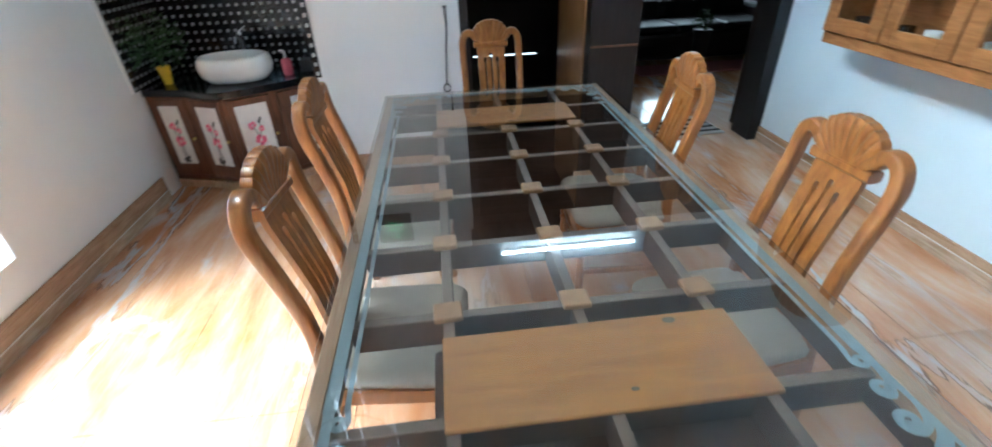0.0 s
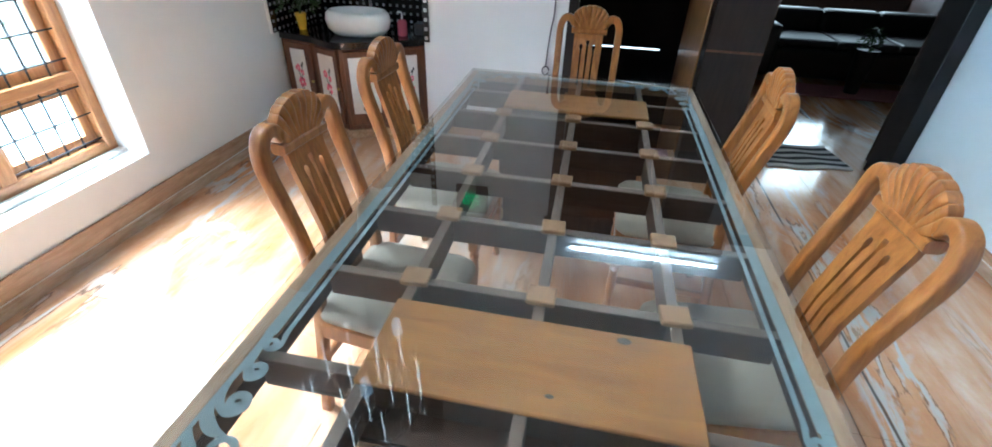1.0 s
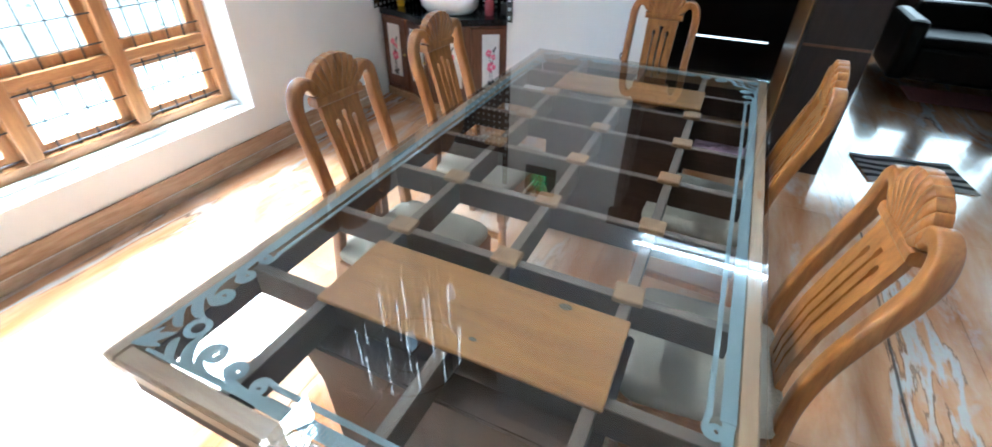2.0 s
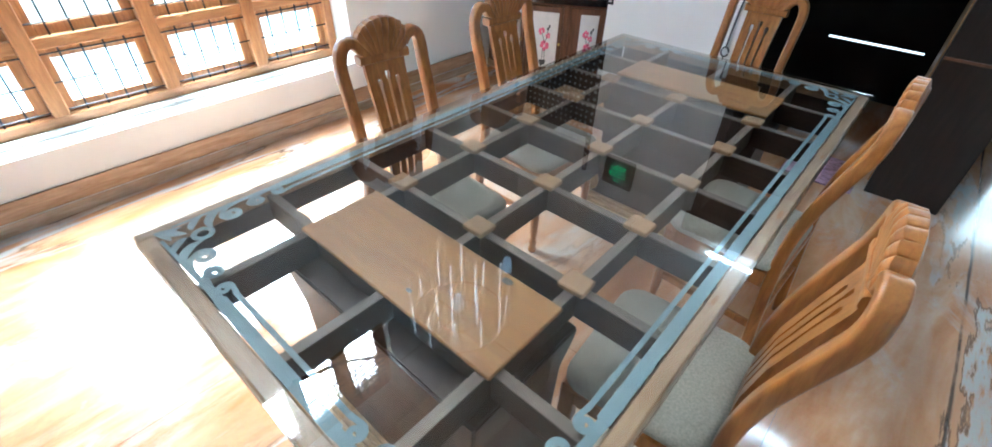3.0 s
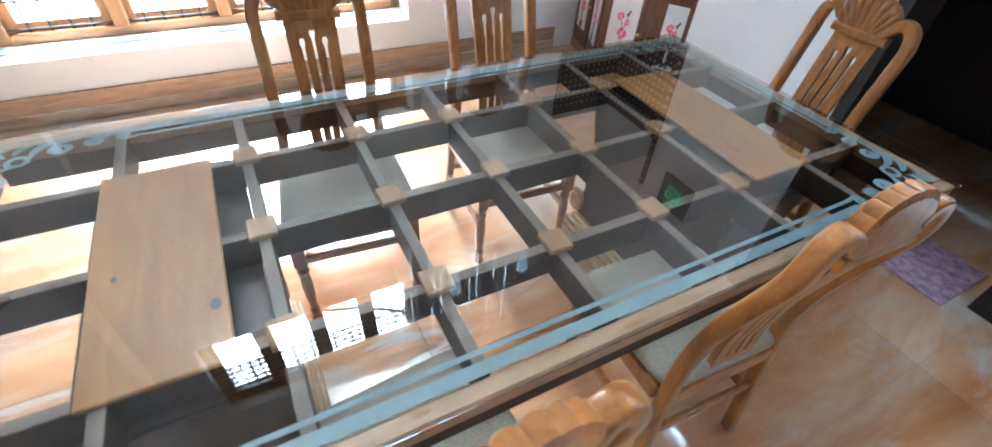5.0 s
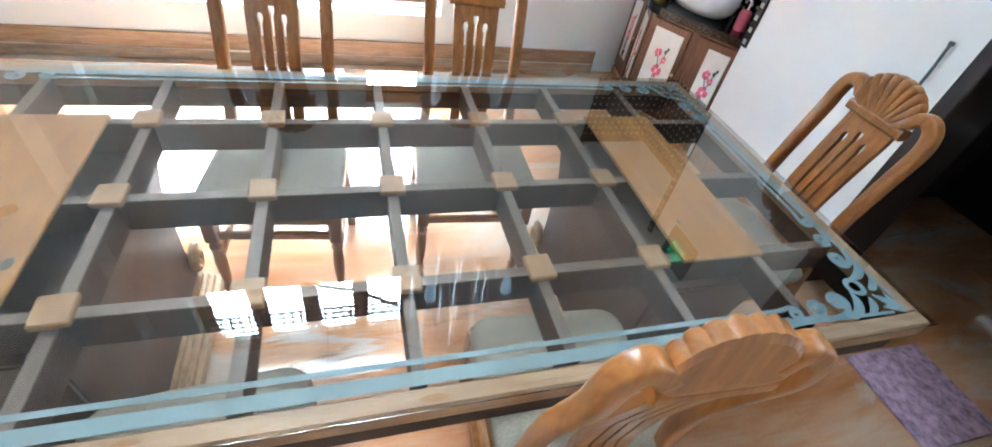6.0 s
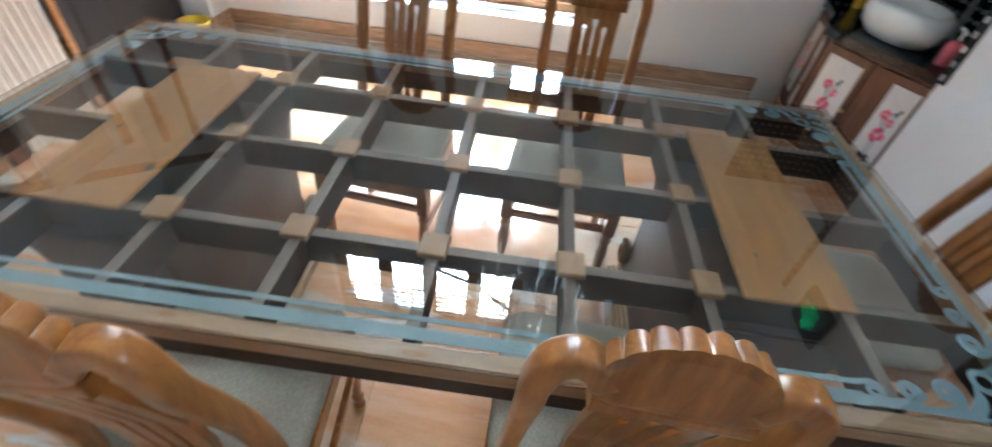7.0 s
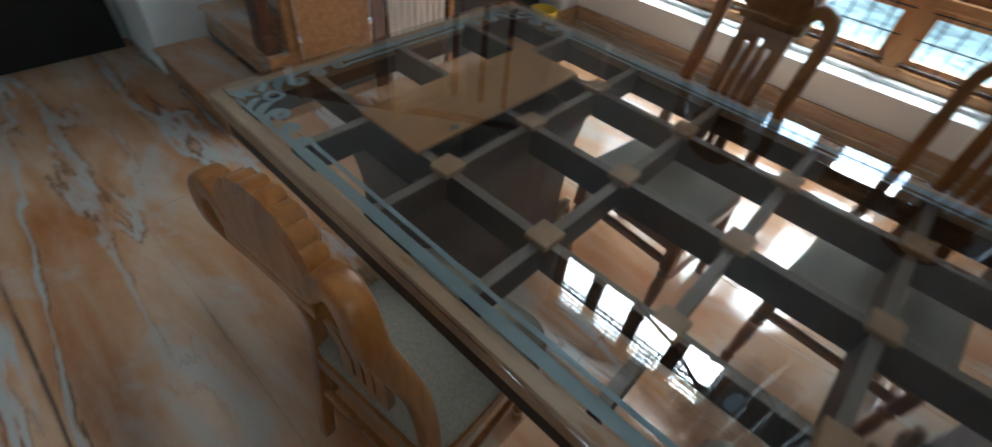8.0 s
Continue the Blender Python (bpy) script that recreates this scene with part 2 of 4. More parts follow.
def garden_material(name, strength):
    """A hazy bright garden far behind the windows."""
    m = bpy.data.materials.new(name)
    m.use_nodes = True
    t = m.node_tree
    t.nodes.clear()
    out = t.nodes.new("ShaderNodeOutputMaterial")
    em = t.nodes.new("ShaderNodeEmission")
    v = coords(t, (1, 1, 1))
    n1 = noise_tex(t, v.outputs[0], 1.3, 8, 0.7, 0.6)
    n2 = noise_tex(t, v.outputs[0], 7.0, 6, 0.7)
    r = ramp(t, [(0.34, (0.24, 0.29, 0.22)), (0.43, (0.62, 0.68, 0.66)), (0.52, (0.96, 0.99, 1.0))])
    t.links.new(n1.outputs[0], r.inputs[0])
    c = mix(t, 0.6, r.outputs[0], n2.outputs[0], "SOFT_LIGHT")
    # pale and yellow-green leaves in front of the haze
    vo = t.nodes.new("ShaderNodeTexVoronoi")
    vo.inputs["Scale"].default_value = 9.0
    vo.inputs["Randomness"].default_value = 1.0
    st = coords(t, (1.0, 0.55, 1.0), (0.6, 0, 0))
    t.links.new(st.outputs[0], vo.inputs["Vector"])
    lf = ramp(t, [(0.18, (1, 1, 1)), (0.26, (0, 0, 0))])
    t.links.new(vo.outputs["Distance"], lf.inputs[0])
    lc = ramp(t, [(0.0, (0.55, 0.60, 0.24)), (0.3, (0.97, 1.0, 0.97)), (0.6, (0.90, 0.95, 0.93)), (1.0, (0.24, 0.32, 0.22))])
    sc = t.nodes.new("ShaderNodeSeparateColor")
    t.links.new(vo.outputs["Color"], sc.inputs[0])
    t.links.new(sc.outputs[0], lc.inputs[0])
    gate = ramp(t, [(0.42, (0, 0, 0)), (0.52, (1, 1, 1))])
    t.links.new(noise_tex(t, v.outputs[0], 2.2, 4).outputs[0], gate.inputs[0])
    c = mix(t, mix(t, 1.0, lf.outputs[0], gate.outputs[0], "MULTIPLY"), c, lc.outputs[0])
    t.links.new(c, em.inputs[0])
    em.inputs[1].default_value = strength
    t.links.new(em.outputs[0], out.inputs[0])
    return m


M_GARDEN = garden_material("garden_backdrop", GARDEN)
M_FAR = garden_material("street_backdrop", FAR)


# ---- mesh helpers ----
def part(name, bm, material, parent=None, label="", smooth=False):
    me = bpy.data.meshes.new(name)
    bmesh.ops.recalc_face_normals(bm, faces=bm.faces)
    bm.to_mesh(me)
    bm.free()
    me.materials.append(material)
    if smooth:
        for p in me.polygons:
            p.use_smooth = True
    ob = new(name, me)
    ob.parent = parent
    if label:
        tagged(ob, label)
    return ob


def thing(name, label, category, group="", at=(0, 0, 0), rz=0):
    ob = new(name)
    ob.empty_display_size = 0.1
    ob.matrix_basis = pose(*at, 0, 0, rz)
    return tagged(ob, label, category, group)


def setting(ob, label, category="structure"):
    return tagged(ob, label, category, "", "structure")


def boxes(*specs, bevel=0.0, seg=1):
    """A bmesh of boxes (x0, x1, y0, y1, z0, z1)."""
    bm = bmesh.new()
    for x0, x1, y0, y1, z0, z1 in specs:
        bmesh.ops.create_cube(bm, size=1, matrix=Matrix.Translation(((x0 + x1) / 2, (y0 + y1) / 2, (z0 + z1) / 2)) @ Matrix.Diagonal((x1 - x0, y1 - y0, z1 - z0, 1)))
    if bevel:
        bmesh.ops.bevel(bm, geom=bm.edges[:], offset=bevel, segments=seg, affect="EDGES", profile=0.5)
    return bm


def lathe(profile, seg=20, at=(0, 0, 0), bm=None, sx=1.0, sy=1.0):
    """A turned solid from (radius, z) pairs."""
    bm = bm or bmesh.new()
    rings = []
    for r, z in profile:
        rings.append([bm.verts.new((at[0] + sx * r * math.cos(2 * math.pi * k / seg), at[1] + sy * r * math.sin(2 * math.pi * k / seg), at[2] + z)) for k in range(seg)])
    for a, b in zip(rings, rings[1:]):
        for k in range(seg):
            bm.faces.new((a[k], a[(k + 1) % seg], b[(k + 1) % seg], b[k]))
    bm.faces.new(rings[0][::-1])
    bm.faces.new(rings[-1])
    return bm


def sweep(points, section, side=(1, 0, 0), bm=None, sizes=None):
    """A bar of the given (u, w) section along points; u lies along side."""
    bm = bm or bmesh.new()
    pts = [Vector(p) for p in points]
    rings = []
    for i, p in enumerate(pts):
        d = (pts[min(i + 1, len(pts) - 1)] - pts[max(i - 1, 0)]).normalized()
        u = Vector(side)
        u = (u - d * u.dot(d)).normalized()
        w = d.cross(u)
        k = sizes[i] if sizes else 1.0
        rings.append([bm.verts.new(p + u * a * k + w * b * k) for a, b in section])
    n = len(section)
    for a, b in zip(rings, rings[1:]):
        for k in range(n):
            bm.faces.new((a[k], a[(k + 1) % n], b[(k + 1) % n], b[k]))
    bm.faces.new(rings[0][::-1])
    bm.faces.new(rings[-1])
    return bm


def rounded(w, h, r=0.3, n=3):
    """A rounded rectangle section, full width w and height h."""
    out = []
    c = min(w, h) * r
    for cx, cy, a0 in ((w / 2 - c, h / 2 - c, 0), (-w / 2 + c, h / 2 - c, 90), (-w / 2 + c, -h / 2 + c, 180), (w / 2 - c, -h / 2 + c, 270)):
        for k in range(n + 1):
            a = radians(a0 + 90 * k / n)
            out.append((cx + c * math.cos(a), cy + c * math.sin(a)))
    return out


def circle(r, n=10):
    return [(r * math.cos(2 * math.pi * k / n), r * math.sin(2 * math.pi * k / n)) for k in range(n)]


def smooth_line(pts, n=6):
    """Catmull-Rom points through pts."""
    p = [Vector(q) for q in pts]
    p = [2 * p[0] - p[1]] + p + [2 * p[-1] - p[-2]]
    out = []
    for i in range(1, len(p) - 2):
        for k in range(n):
            s = k / n
            a, b, c, d = p[i - 1], p[i], p[i + 1], p[i + 2]
            out.append(0.5 * (2 * b + (c - a) * s + (2 * a - 5 * b + 4 * c - d) * s * s + (3 * b - a - 3 * c + d) * s ** 3))
    out.append(p[-2])
    return out


# ---- large structure ----
def room():
    t = 0.32
    wy0, wy1, wz0, wz1 = -1.63, 0.52, 0.332, 1.90
    uy0, uy1, uz0, uz1 = -1.60, 0.43, 3.74, 4.88
    west = boxes((XW - t, XW, YS, wy0, 0, uz0), (XW - t, XW, wy1, YA + t, 0, uz0), (XW - t, XW, wy0, wy1, 0, wz0), (XW - t, XW, wy0, wy1, wz1, uz0),
                 (XW - t, XW, YS, uy0, uz0, ZC), (XW - t, XW, uy1, YA + t, uz0, ZC), (XW - t, XW, uy0, uy1, uz1, ZC))
    setting(part("wall_west", west, M_WHITE), "white plastered wall with a low wide window", "wall")
    north = boxes((XA, -0.135, YN, YN + t, 0, ZC), (XA, XA + 0.2, YN + t, YA, 0, ZC), (XW, XA + 0.2, YA, YA + t, 0, ZC), (-0.135, 0.74, YN, YN + t, 2.12, ZC), (0.74, 1.10, YN + 0.11, YN + t, 2.12, ZC), (0.74, 1.10, YN, YN + 0.11, 2.12, ZC), (1.10, XE, YN, YN + t, 2.15, ZC))
    setting(part("wall_north", north, M_WHITE), "white wall with two dark doorways", "wall")
    east = boxes((XE, XE + t, YS, YN + t, 0, ZC))
    setting(part("wall_east", east, M_BLUE), "pale blue painted wall", "wall")
    south = boxes((XW - t, XE + t, YS - t, YS, 0, ZC))
    setting(part("wall_south", south, M_WHITE), "white plastered wall behind the stairs", "wall")
    setting(part("wall_stairs", boxes((-2.02, 0.31, YS, -2.87, 0, ZC)), M_WHITE), "white plastered wall beside the stairs", "wall")
    pier = boxes((XW, -2.02, YS, -1.95, 0, ZC))
    setting(part("pier", pier, M_WHITE), "white plastered wall return beside the stairs", "wall")
    setting(part("ceiling", boxes((XW - t, XE + t, YS - t, YA + t, ZC, ZC + 0.15)), M_CEIL), "white plastered ceiling high over the room", "ceiling")
    # skirting: a peach stone strip over a pale fillet; the band below paints its floor reflection
    for nm, axis, at, lo, hi, h in (("baseboard_west", 0, XW, -1.95, 1.70, 0.160), ("baseboard_east", 1, XE, YS, YN, 0.110)):
        sg = 1 if axis == 0 else -1
        for nm2, d, z0, z1, mat in ((nm, 0.016, 0.066, h, M_SKIRT), (nm + "_fillet", 0.019, 0.060, 0.066, M_FILLET), (nm + "_course", 0.022, 0.0, 0.060, M_SKIRT_REFLECTED)):
            x0, x1 = sorted((at, at + sg * d))
            setting(part(nm2, boxes((x0, x1, lo, hi, z0, z1), bevel=0.002), mat), "peach stone skirting along the wall", "baseboard")
    setting(part("baseboard_north", boxes((-1.075, -0.135, YN - 0.018, YN, 0, 0.130), bevel=0.003), M_SKIRT), "peach stone skirting along the wall", "baseboard")
    setting(part("baseboard_pier", boxes((-2.02, -2.002, YS, -1.932, 0, 0.160), (XW + 0.018, -2.02, -1.95, -1.932, 0, 0.160), bevel=0.003), M_SKIRT), "peach stone skirting round the wall return", "baseboard")
    return (wy0, wy1, wz0, wz1), (uy0, uy1, uz0, uz1)


LOW, HIGH = room()


def floor():
    f = part("floor", boxes((XW - 0.32, 4.2, YS - 0.25, 6.4, -0.12, -0.012)), M_GROUT)
    setting(f, "polished peach marble floor in long slabs with grey veins", "floor")
    w, l, gap = 0.76, 1.62, 0.0008
    me = None
    for i in range(8):
        for j in range(6):
            x, y = -2.22 + w * i, YS + l * j
            if me is None:
                s = part("slab", boxes((gap, w - gap, gap, l - gap, -0.015, 0), bevel=0.0006), M_FLOOR, f)
                me = s.data
            else:
                s = new("slab", me)
                s.parent = f
            s.location = (x, y, 0)
    return f


floor()


def backdrop():
    bm = boxes((-7.05, -7.0, -9, 8, -1.5, 2.3))
    setting(part("garden_backdrop", bm, M_GARDEN), "hazy bright garden outside the windows", "backdrop")
    lawn = boxes((-7.0, XW - 0.32, -9, 8, -1.5, -0.35))
    setting(part("ground", lawn, M_LAWN), "pale garden ground outside the windows", "ground")
    bm = boxes((-1.0, 8.0, 8.0, 8.05, -0.1, 5.0))
    setting(part("far_backdrop", bm, M_FAR), "bright daylight outside the living room", "backdrop")


def window(name, y0, y1, z0, z1, bays, transoms, rungs, high, depth, label):
    """A wooden window of several bays, each with a sash, iron bars and panes."""
    w = setting(thing(name, label, "window"), label, "window")
    xo, xi = XW - depth - 0.07, XW - depth
    th = 0.06
    part("frame_jamb", boxes((xo, xi, y0, y0 + th, z0, z1), bevel=0.004), M_FRAME, w)
    part("frame_jamb", boxes((xo, xi, y1 - th, y1, z0, z1), bevel=0.004), M_FRAME, w)
    part("frame_sill", boxes((xo, xi, y0 + th, y1 - th, z0, z0 + th), bevel=0.004), M_FRAME_Y, w)
    part("frame_head", boxes((xo, xi, y0 + th, y1 - th, z1 - th, z1), bevel=0.004), M_FRAME_Y, w)
    step = (y1 - y0 - th) / bays
    for k in range(1, bays):
        y = y0 + k * step
        part("mullion", boxes((xo, xi + 0.006, y, y + th + 0.012, z0 + th, z1 - th), bevel=0.004), M_FRAME, w)
    for k in range(bays):
        a, b = y0 + k * step + th, y0 + (k + 1) * step
        for tz in transoms:
            part("transom", boxes((xo + 0.005, xi - 0.005, a, b, tz, tz + 0.055), bevel=0.004), M_FRAME_Y, w)
        # sash round the opening
        st = 0.05
        edges = [z0 + th] + [q for tz in transoms for q in (tz, tz + 0.055)] + [z1 - th]
        for lo, hi in zip(edges[0::2], edges[1::2]):
            bm = boxes((xo, xo + 0.03, a, a + st, lo, hi), (xo, xo + 0.03, b - st, b, lo, hi), (xo, xo + 0.03, a + st, b - st, lo, lo + st), (xo, xo + 0.03, a + st, b - st, hi - st, hi), bevel=0.003)
            part("sash", bm, M_FRAME, w)
            cuts = [lo + st, hi - st] if not high else [lo + st, rungs[0] - 0.02, hi - st]
            for k2 in range(len(cuts) - 1):
                pane = part("pane", boxes((xo + 0.012, xo + 0.016, a + st, b - st, cuts[k2], cuts[k2 + 1])), M_TINTED if k2 else M_PANE, w)
                pane.visible_shadow = False
    for k in range(bays):
        a, b = y0 + k * step + th, y0 + (k + 1) * step
        for z in rungs:
            part("rung", sweep([(xi - 0.012, a, z), (xi - 0.012, b, z)], circle(0.0115 if high else 0.0042, 6), (0, 0, 1)), M_IRON, w)
        for j in range(1, 5):
            y = a + j * (b - a) / 5
            bm = sweep([(xi - 0.024, y, (rungs[0] if high else z0 + th)), (xi - 0.024, y, z1 - th)], circle(0.0115 if high else 0.0046, 8), (0, 1, 0))
            if not high:
                for z in rungs:
                    lathe([(0.004, -0.010), (0.0075, 0.0), (0.004, 0.010)], 6, (xi - 0.020, y, z), bm)
            part("bar", bm, M_IRON, w)
    return w


backdrop()
window("window_1", LOW[0], LOW[1], LOW[2] + 0.020, LOW[3], 4, (0.725,), [0.435 + 0.135 * k for k in range(11)], False, 0.18, "low four-bay wooden window with thin black iron bars")
window("window_2", HIGH[0], HIGH[1], HIGH[2], HIGH[3], 4, (), [4.29 + 0.083 * k for k in range(6)], True, 0.10, "high four-bay wooden window with black iron bars")
# unseen blind, added to keep the upper bays out of the table's reflections
blind = thing("roller_blind", "pale grey blind, unseen, added to cover the upper window bays", "blind")
part("fabric", boxes((XW - 0.074, XW - 0.070, LOW[0] + 0.012, -0.42, 1.42, LOW[3] - 0.045), (XW - 0.074, XW - 0.070, -0.415, 0.03, 1.66, LOW[3] - 0.045)), M_BLIND, blind)
part("bottom_bar", boxes((XW - 0.080, XW - 0.064, LOW[0] + 0.012, -0.42, 1.40, 1.4195), (XW - 0.080, XW - 0.064, -0.415, 0.03, 1.64, 1.6595), bevel=0.003), M_WHITE, blind)
part("roller", sweep([(XW - 0.072, LOW[0] + 0.004, LOW[3] - 0.024), (XW - 0.072, 0.034, LOW[3] - 0.024)], circle(0.0205, 12), (0, 0, 1)), M_WHITE, blind, smooth=True)
sill = part("window_sill", boxes((XW - 0.18, XW + 0.004, LOW[0] + 0.002, LOW[1] - 0.002, LOW[2], LOW[2] + 0.008), (XW - 0.178, XW - 0.125, LOW[0] + 0.004, LOW[1] - 0.004, LOW[2] + 0.008, LOW[2] + 0.030), bevel=0.002), M_WHITE)
setting(sill, "white plastered window sill with a low step", "sill")


# ---- dining table ----
GX, GY0, GY1 = 0.590, -1.211, 1.176
ROWS = (-0.875, -0.585, -0.29, 0.0, 0.29, 0.578, 0.868)
COLS = (-0.303, 0.003, 0.306)


def spiral(cx, cy, r0, r1, a0, turns, n=26):
    return [(cx + (r0 + (r1 - r0) * k / n) * math.cos(a0 + turns * 2 * math.pi * k / n), cy + (r0 + (r1 - r0) * k / n) * math.sin(a0 + turns * 2 * math.pi * k / n)) for k in range(n + 1)]


def band(pts, widths, z, bm):
    """A flat strip along plan points with a width at each."""
    pts = [Vector((p[0], p[1], 0)) for p in pts]
    n = len(pts)
    L, R = [], []
    for i, p in enumerate(pts):
        d = (pts[min(i + 1, n - 1)] - pts[max(i - 1, 0)]).normalized()
        side = Vector((-d.y, d.x, 0)) * (widths[0] + (widths[1] - widths[0]) * math.sin(math.pi * min(1.0, i / (n - 1) * 1.0)) + (widths[2] - widths[0]) * (i / (n - 1)) ** 2) / 2
        L.append(bm.verts.new((p + side).to_tuple()[:2] + (z,)))
        R.append(bm.verts.new((p - side).to_tuple()[:2] + (z,)))
    for i in range(n - 1):
        bm.faces.new((L[i], L[i + 1], R[i + 1], R[i]))


def corner_scroll():
    """Etched leaves, a ring and curling scrolls for the corner at the origin, spreading to +x and +y."""
    bm = bmesh.new()
    z = 0.7500
    for sw in (False, True):
        level = [z + 0.0002 * sw]

        def put(pts, w):
            level[0] += 0.00004
            band([(q[1], q[0]) if sw else (q[0], q[1]) for q in pts], w, level[0], bm)
        # border running into the corner
        put([(0.0135, 0.376), (0.0135, 0.30), (0.010, 0.22), (0.006, 0.14), (0.003, 0.04)], (0.027, 0.018, 0.008))
        put([(0.0465, 0.376), (0.0465, 0.345), (0.050, 0.318)] + spiral(0.0345, 0.306, 0.0175, 0.003, 0.3, -1.35), (0.011, 0.013, 0.010))
        # two comma scrolls ending in curls
        put(smooth_line([(0.016, 0.318, 0), (0.018, 0.272, 0), (0.024, 0.240, 0), (0.036, 0.220, 0)], 5)[:-1] + [Vector(q + (0,)) for q in spiral(0.0405, 0.240, 0.0195, 0.003, -1.75, 1.3)], (0.010, 0.016, 0.009))
        put(smooth_line([(0.008, 0.235, 0), (0.012, 0.190, 0), (0.024, 0.160, 0), (0.046, 0.146, 0)], 5)[:-1] + [Vector(q + (0,)) for q in spiral(0.0495, 0.170, 0.0235, 0.003, -1.75, 1.3)], (0.010, 0.018, 0.010))
        # leaf blades between the scrolls and the corner
        put(smooth_line([(0.006, 0.165, 0), (0.020, 0.132, 0), (0.046, 0.112, 0), (0.074, 0.108, 0)], 6), (0.010, 0.026, 0.004))
        put(smooth_line([(0.004, 0.112, 0), (0.018, 0.088, 0), (0.036, 0.074, 0), (0.050, 0.072, 0)], 6), (0.006, 0.021, 0.004))
        put(smooth_line([(0.000, 0.000, 0), (0.014, 0.030, 0), (0.020, 0.058, 0)], 6), (0.004, 0.017, 0.002))
    band(smooth_line([(0.0, 0.0, 0), (0.030, 0.030, 0), (0.056, 0.056, 0)], 6), (0.006, 0.024, 0.003), z + 0.0006, bm)
    band([(0.083 + 0.0205 * math.cos(a), 0.083 + 0.0205 * math.sin(a)) for a in [k * math.pi / 18 for k in range(37)]], (0.014, 0.014, 0.014), z + 0.0007, bm)
    return bm


def dining_table():
    t = thing("dining_table", "long glass-topped wooden dining table with a lattice frame", "table")
    top = part("glass_top", boxes((-GX, GX, GY0, GY1, 0.7512, 0.7552), bevel=0.0012, seg=2), M_GLASS, t, "clear glass table top with polished edges")
    top.visible_shadow = False
    ix, oy0, oy1 = 0.545, GY0 + 0.046, GY1 - 0.046
    for sx in (-1, 1):
        part("side_rail", boxes((min(sx * ix, sx * 0.582), max(sx * ix, sx * 0.582), GY0 + 0.006, GY1 - 0.006, 0.70, 0.7455), bevel=0.004), M_RIM, t)
        part("apron", boxes((min(sx * 0.548, sx * 0.570), max(sx * 0.548, sx * 0.570), oy0, oy1, 0.635, 0.6995), bevel=0.003), M_TABLE, t)
    for a, b in ((GY0 + 0.006, oy0), (oy1, GY1 - 0.006)):
        part("end_rail", boxes((-ix, ix, a, b, 0.70, 0.7453), bevel=0.004), M_RIM_X, t)
        part("apron", boxes((-0.548, 0.548, a + 0.01, b - 0.012, 0.635, 0.6995), bevel=0.003), M_TABLE_X, t)
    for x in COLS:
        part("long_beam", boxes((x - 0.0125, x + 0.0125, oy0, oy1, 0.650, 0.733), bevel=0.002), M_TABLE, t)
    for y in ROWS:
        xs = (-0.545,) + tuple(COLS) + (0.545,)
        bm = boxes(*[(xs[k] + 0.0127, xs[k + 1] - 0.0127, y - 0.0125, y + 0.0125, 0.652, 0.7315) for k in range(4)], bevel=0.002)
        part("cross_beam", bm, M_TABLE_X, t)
    # strips added on the beams, their paler colour standing for light from above
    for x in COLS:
        part("beam_top", boxes((x - 0.0128, x + 0.0128, oy0, oy1, 0.7305, 0.7345), bevel=0.001), M_BEAM_LIT, t, "lattice beam top, coloured paler for light from above")
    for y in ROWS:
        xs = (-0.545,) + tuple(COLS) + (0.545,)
        part("beam_top", boxes(*[(xs[k] + 0.013, xs[k + 1] - 0.013, y - 0.0128, y + 0.0128, 0.7300, 0.7340) for k in range(4)], bevel=0.001), M_BEAM_LIT_X, t, "lattice beam top, coloured paler for light from above")
    for x in COLS:
        for y in ROWS[1:6]:
            r = random.uniform(-4, 4)
            bm = boxes((-0.034, 0.034, -0.030, 0.030, 0, 0.0155), bevel=0.003)
            bm.transform(pose(x, y, 0.7347, 0, 0, r))
            part("spacer_block", bm, M_BLOCK, t, "pale wooden spacer block")
    for y0, y1 in ((-0.905, -0.668), (0.650, 0.886)):
        part("board", boxes((-0.318, 0.330, y0, y1, 0.7348, 0.7462), bevel=0.003), M_PLY, t, "pale plywood board under the glass")
    bm = bmesh.new()
    lathe([(0.011, 0.0), (0.010, 0.0006)], 12, (0.19, -0.69, 0.7463), bm, 1.4, 0.9)
    part("knot", bm, M_STEM, t, "dark knot in the board")
    for x, y, rx, ry in ((0.20, 0.71, 0.009, 0.006), (-0.12, 0.83, 0.007, 0.005), (0.05, -0.86, 0.010, 0.006)):
        part("mark", lathe([(0.9, 0.0), (0.8, 0.0005)], 12, (x, y, 0.7463), None, rx, ry), M_STEM, t, "small dark mark on the board")
    for x, y, rx, ry in ((0.566, 0.02, 0.007, 0.030), (0.560, -0.42, 0.006, 0.022), (0.567, 0.46, 0.005, 0.018)):
        part("worn_patch", lathe([(0.9, 0.0), (0.8, 0.0004)], 14, (x, y, 0.7456), None, rx, ry), M_PLY, t, "worn orange patch on the rim")
    for sy in (-1, 1):
        yc = 0.785 * sy
        bm = bmesh.new()
        prof = [(0.345, 0.175, 0.649), (0.34, 0.172, 0.60), (0.325, 0.160, 0.50), (0.32, 0.155, 0.25), (0.33, 0.165, 0.15), (0.33, 0.165, 0.12)]
        rings = []
        for hx, hy, z in prof:
            rings.append([bm.verts.new((px * hx, yc + py * hy, z)) for px, py in ((-1, -1), (1, -1), (1, 1), (-1, 1))])
        for a, b in zip(rings, rings[1:]):
            for k in range(4):
                bm.faces.new((a[k], a[(k + 1) % 4], b[(k + 1) % 4], b[k]))
        bm.faces.new(rings[0])
        bm.faces.new(rings[-1][::-1])
        bmesh.ops.bevel(bm, geom=bm.edges[:], offset=0.006, segments=2, affect="EDGES")
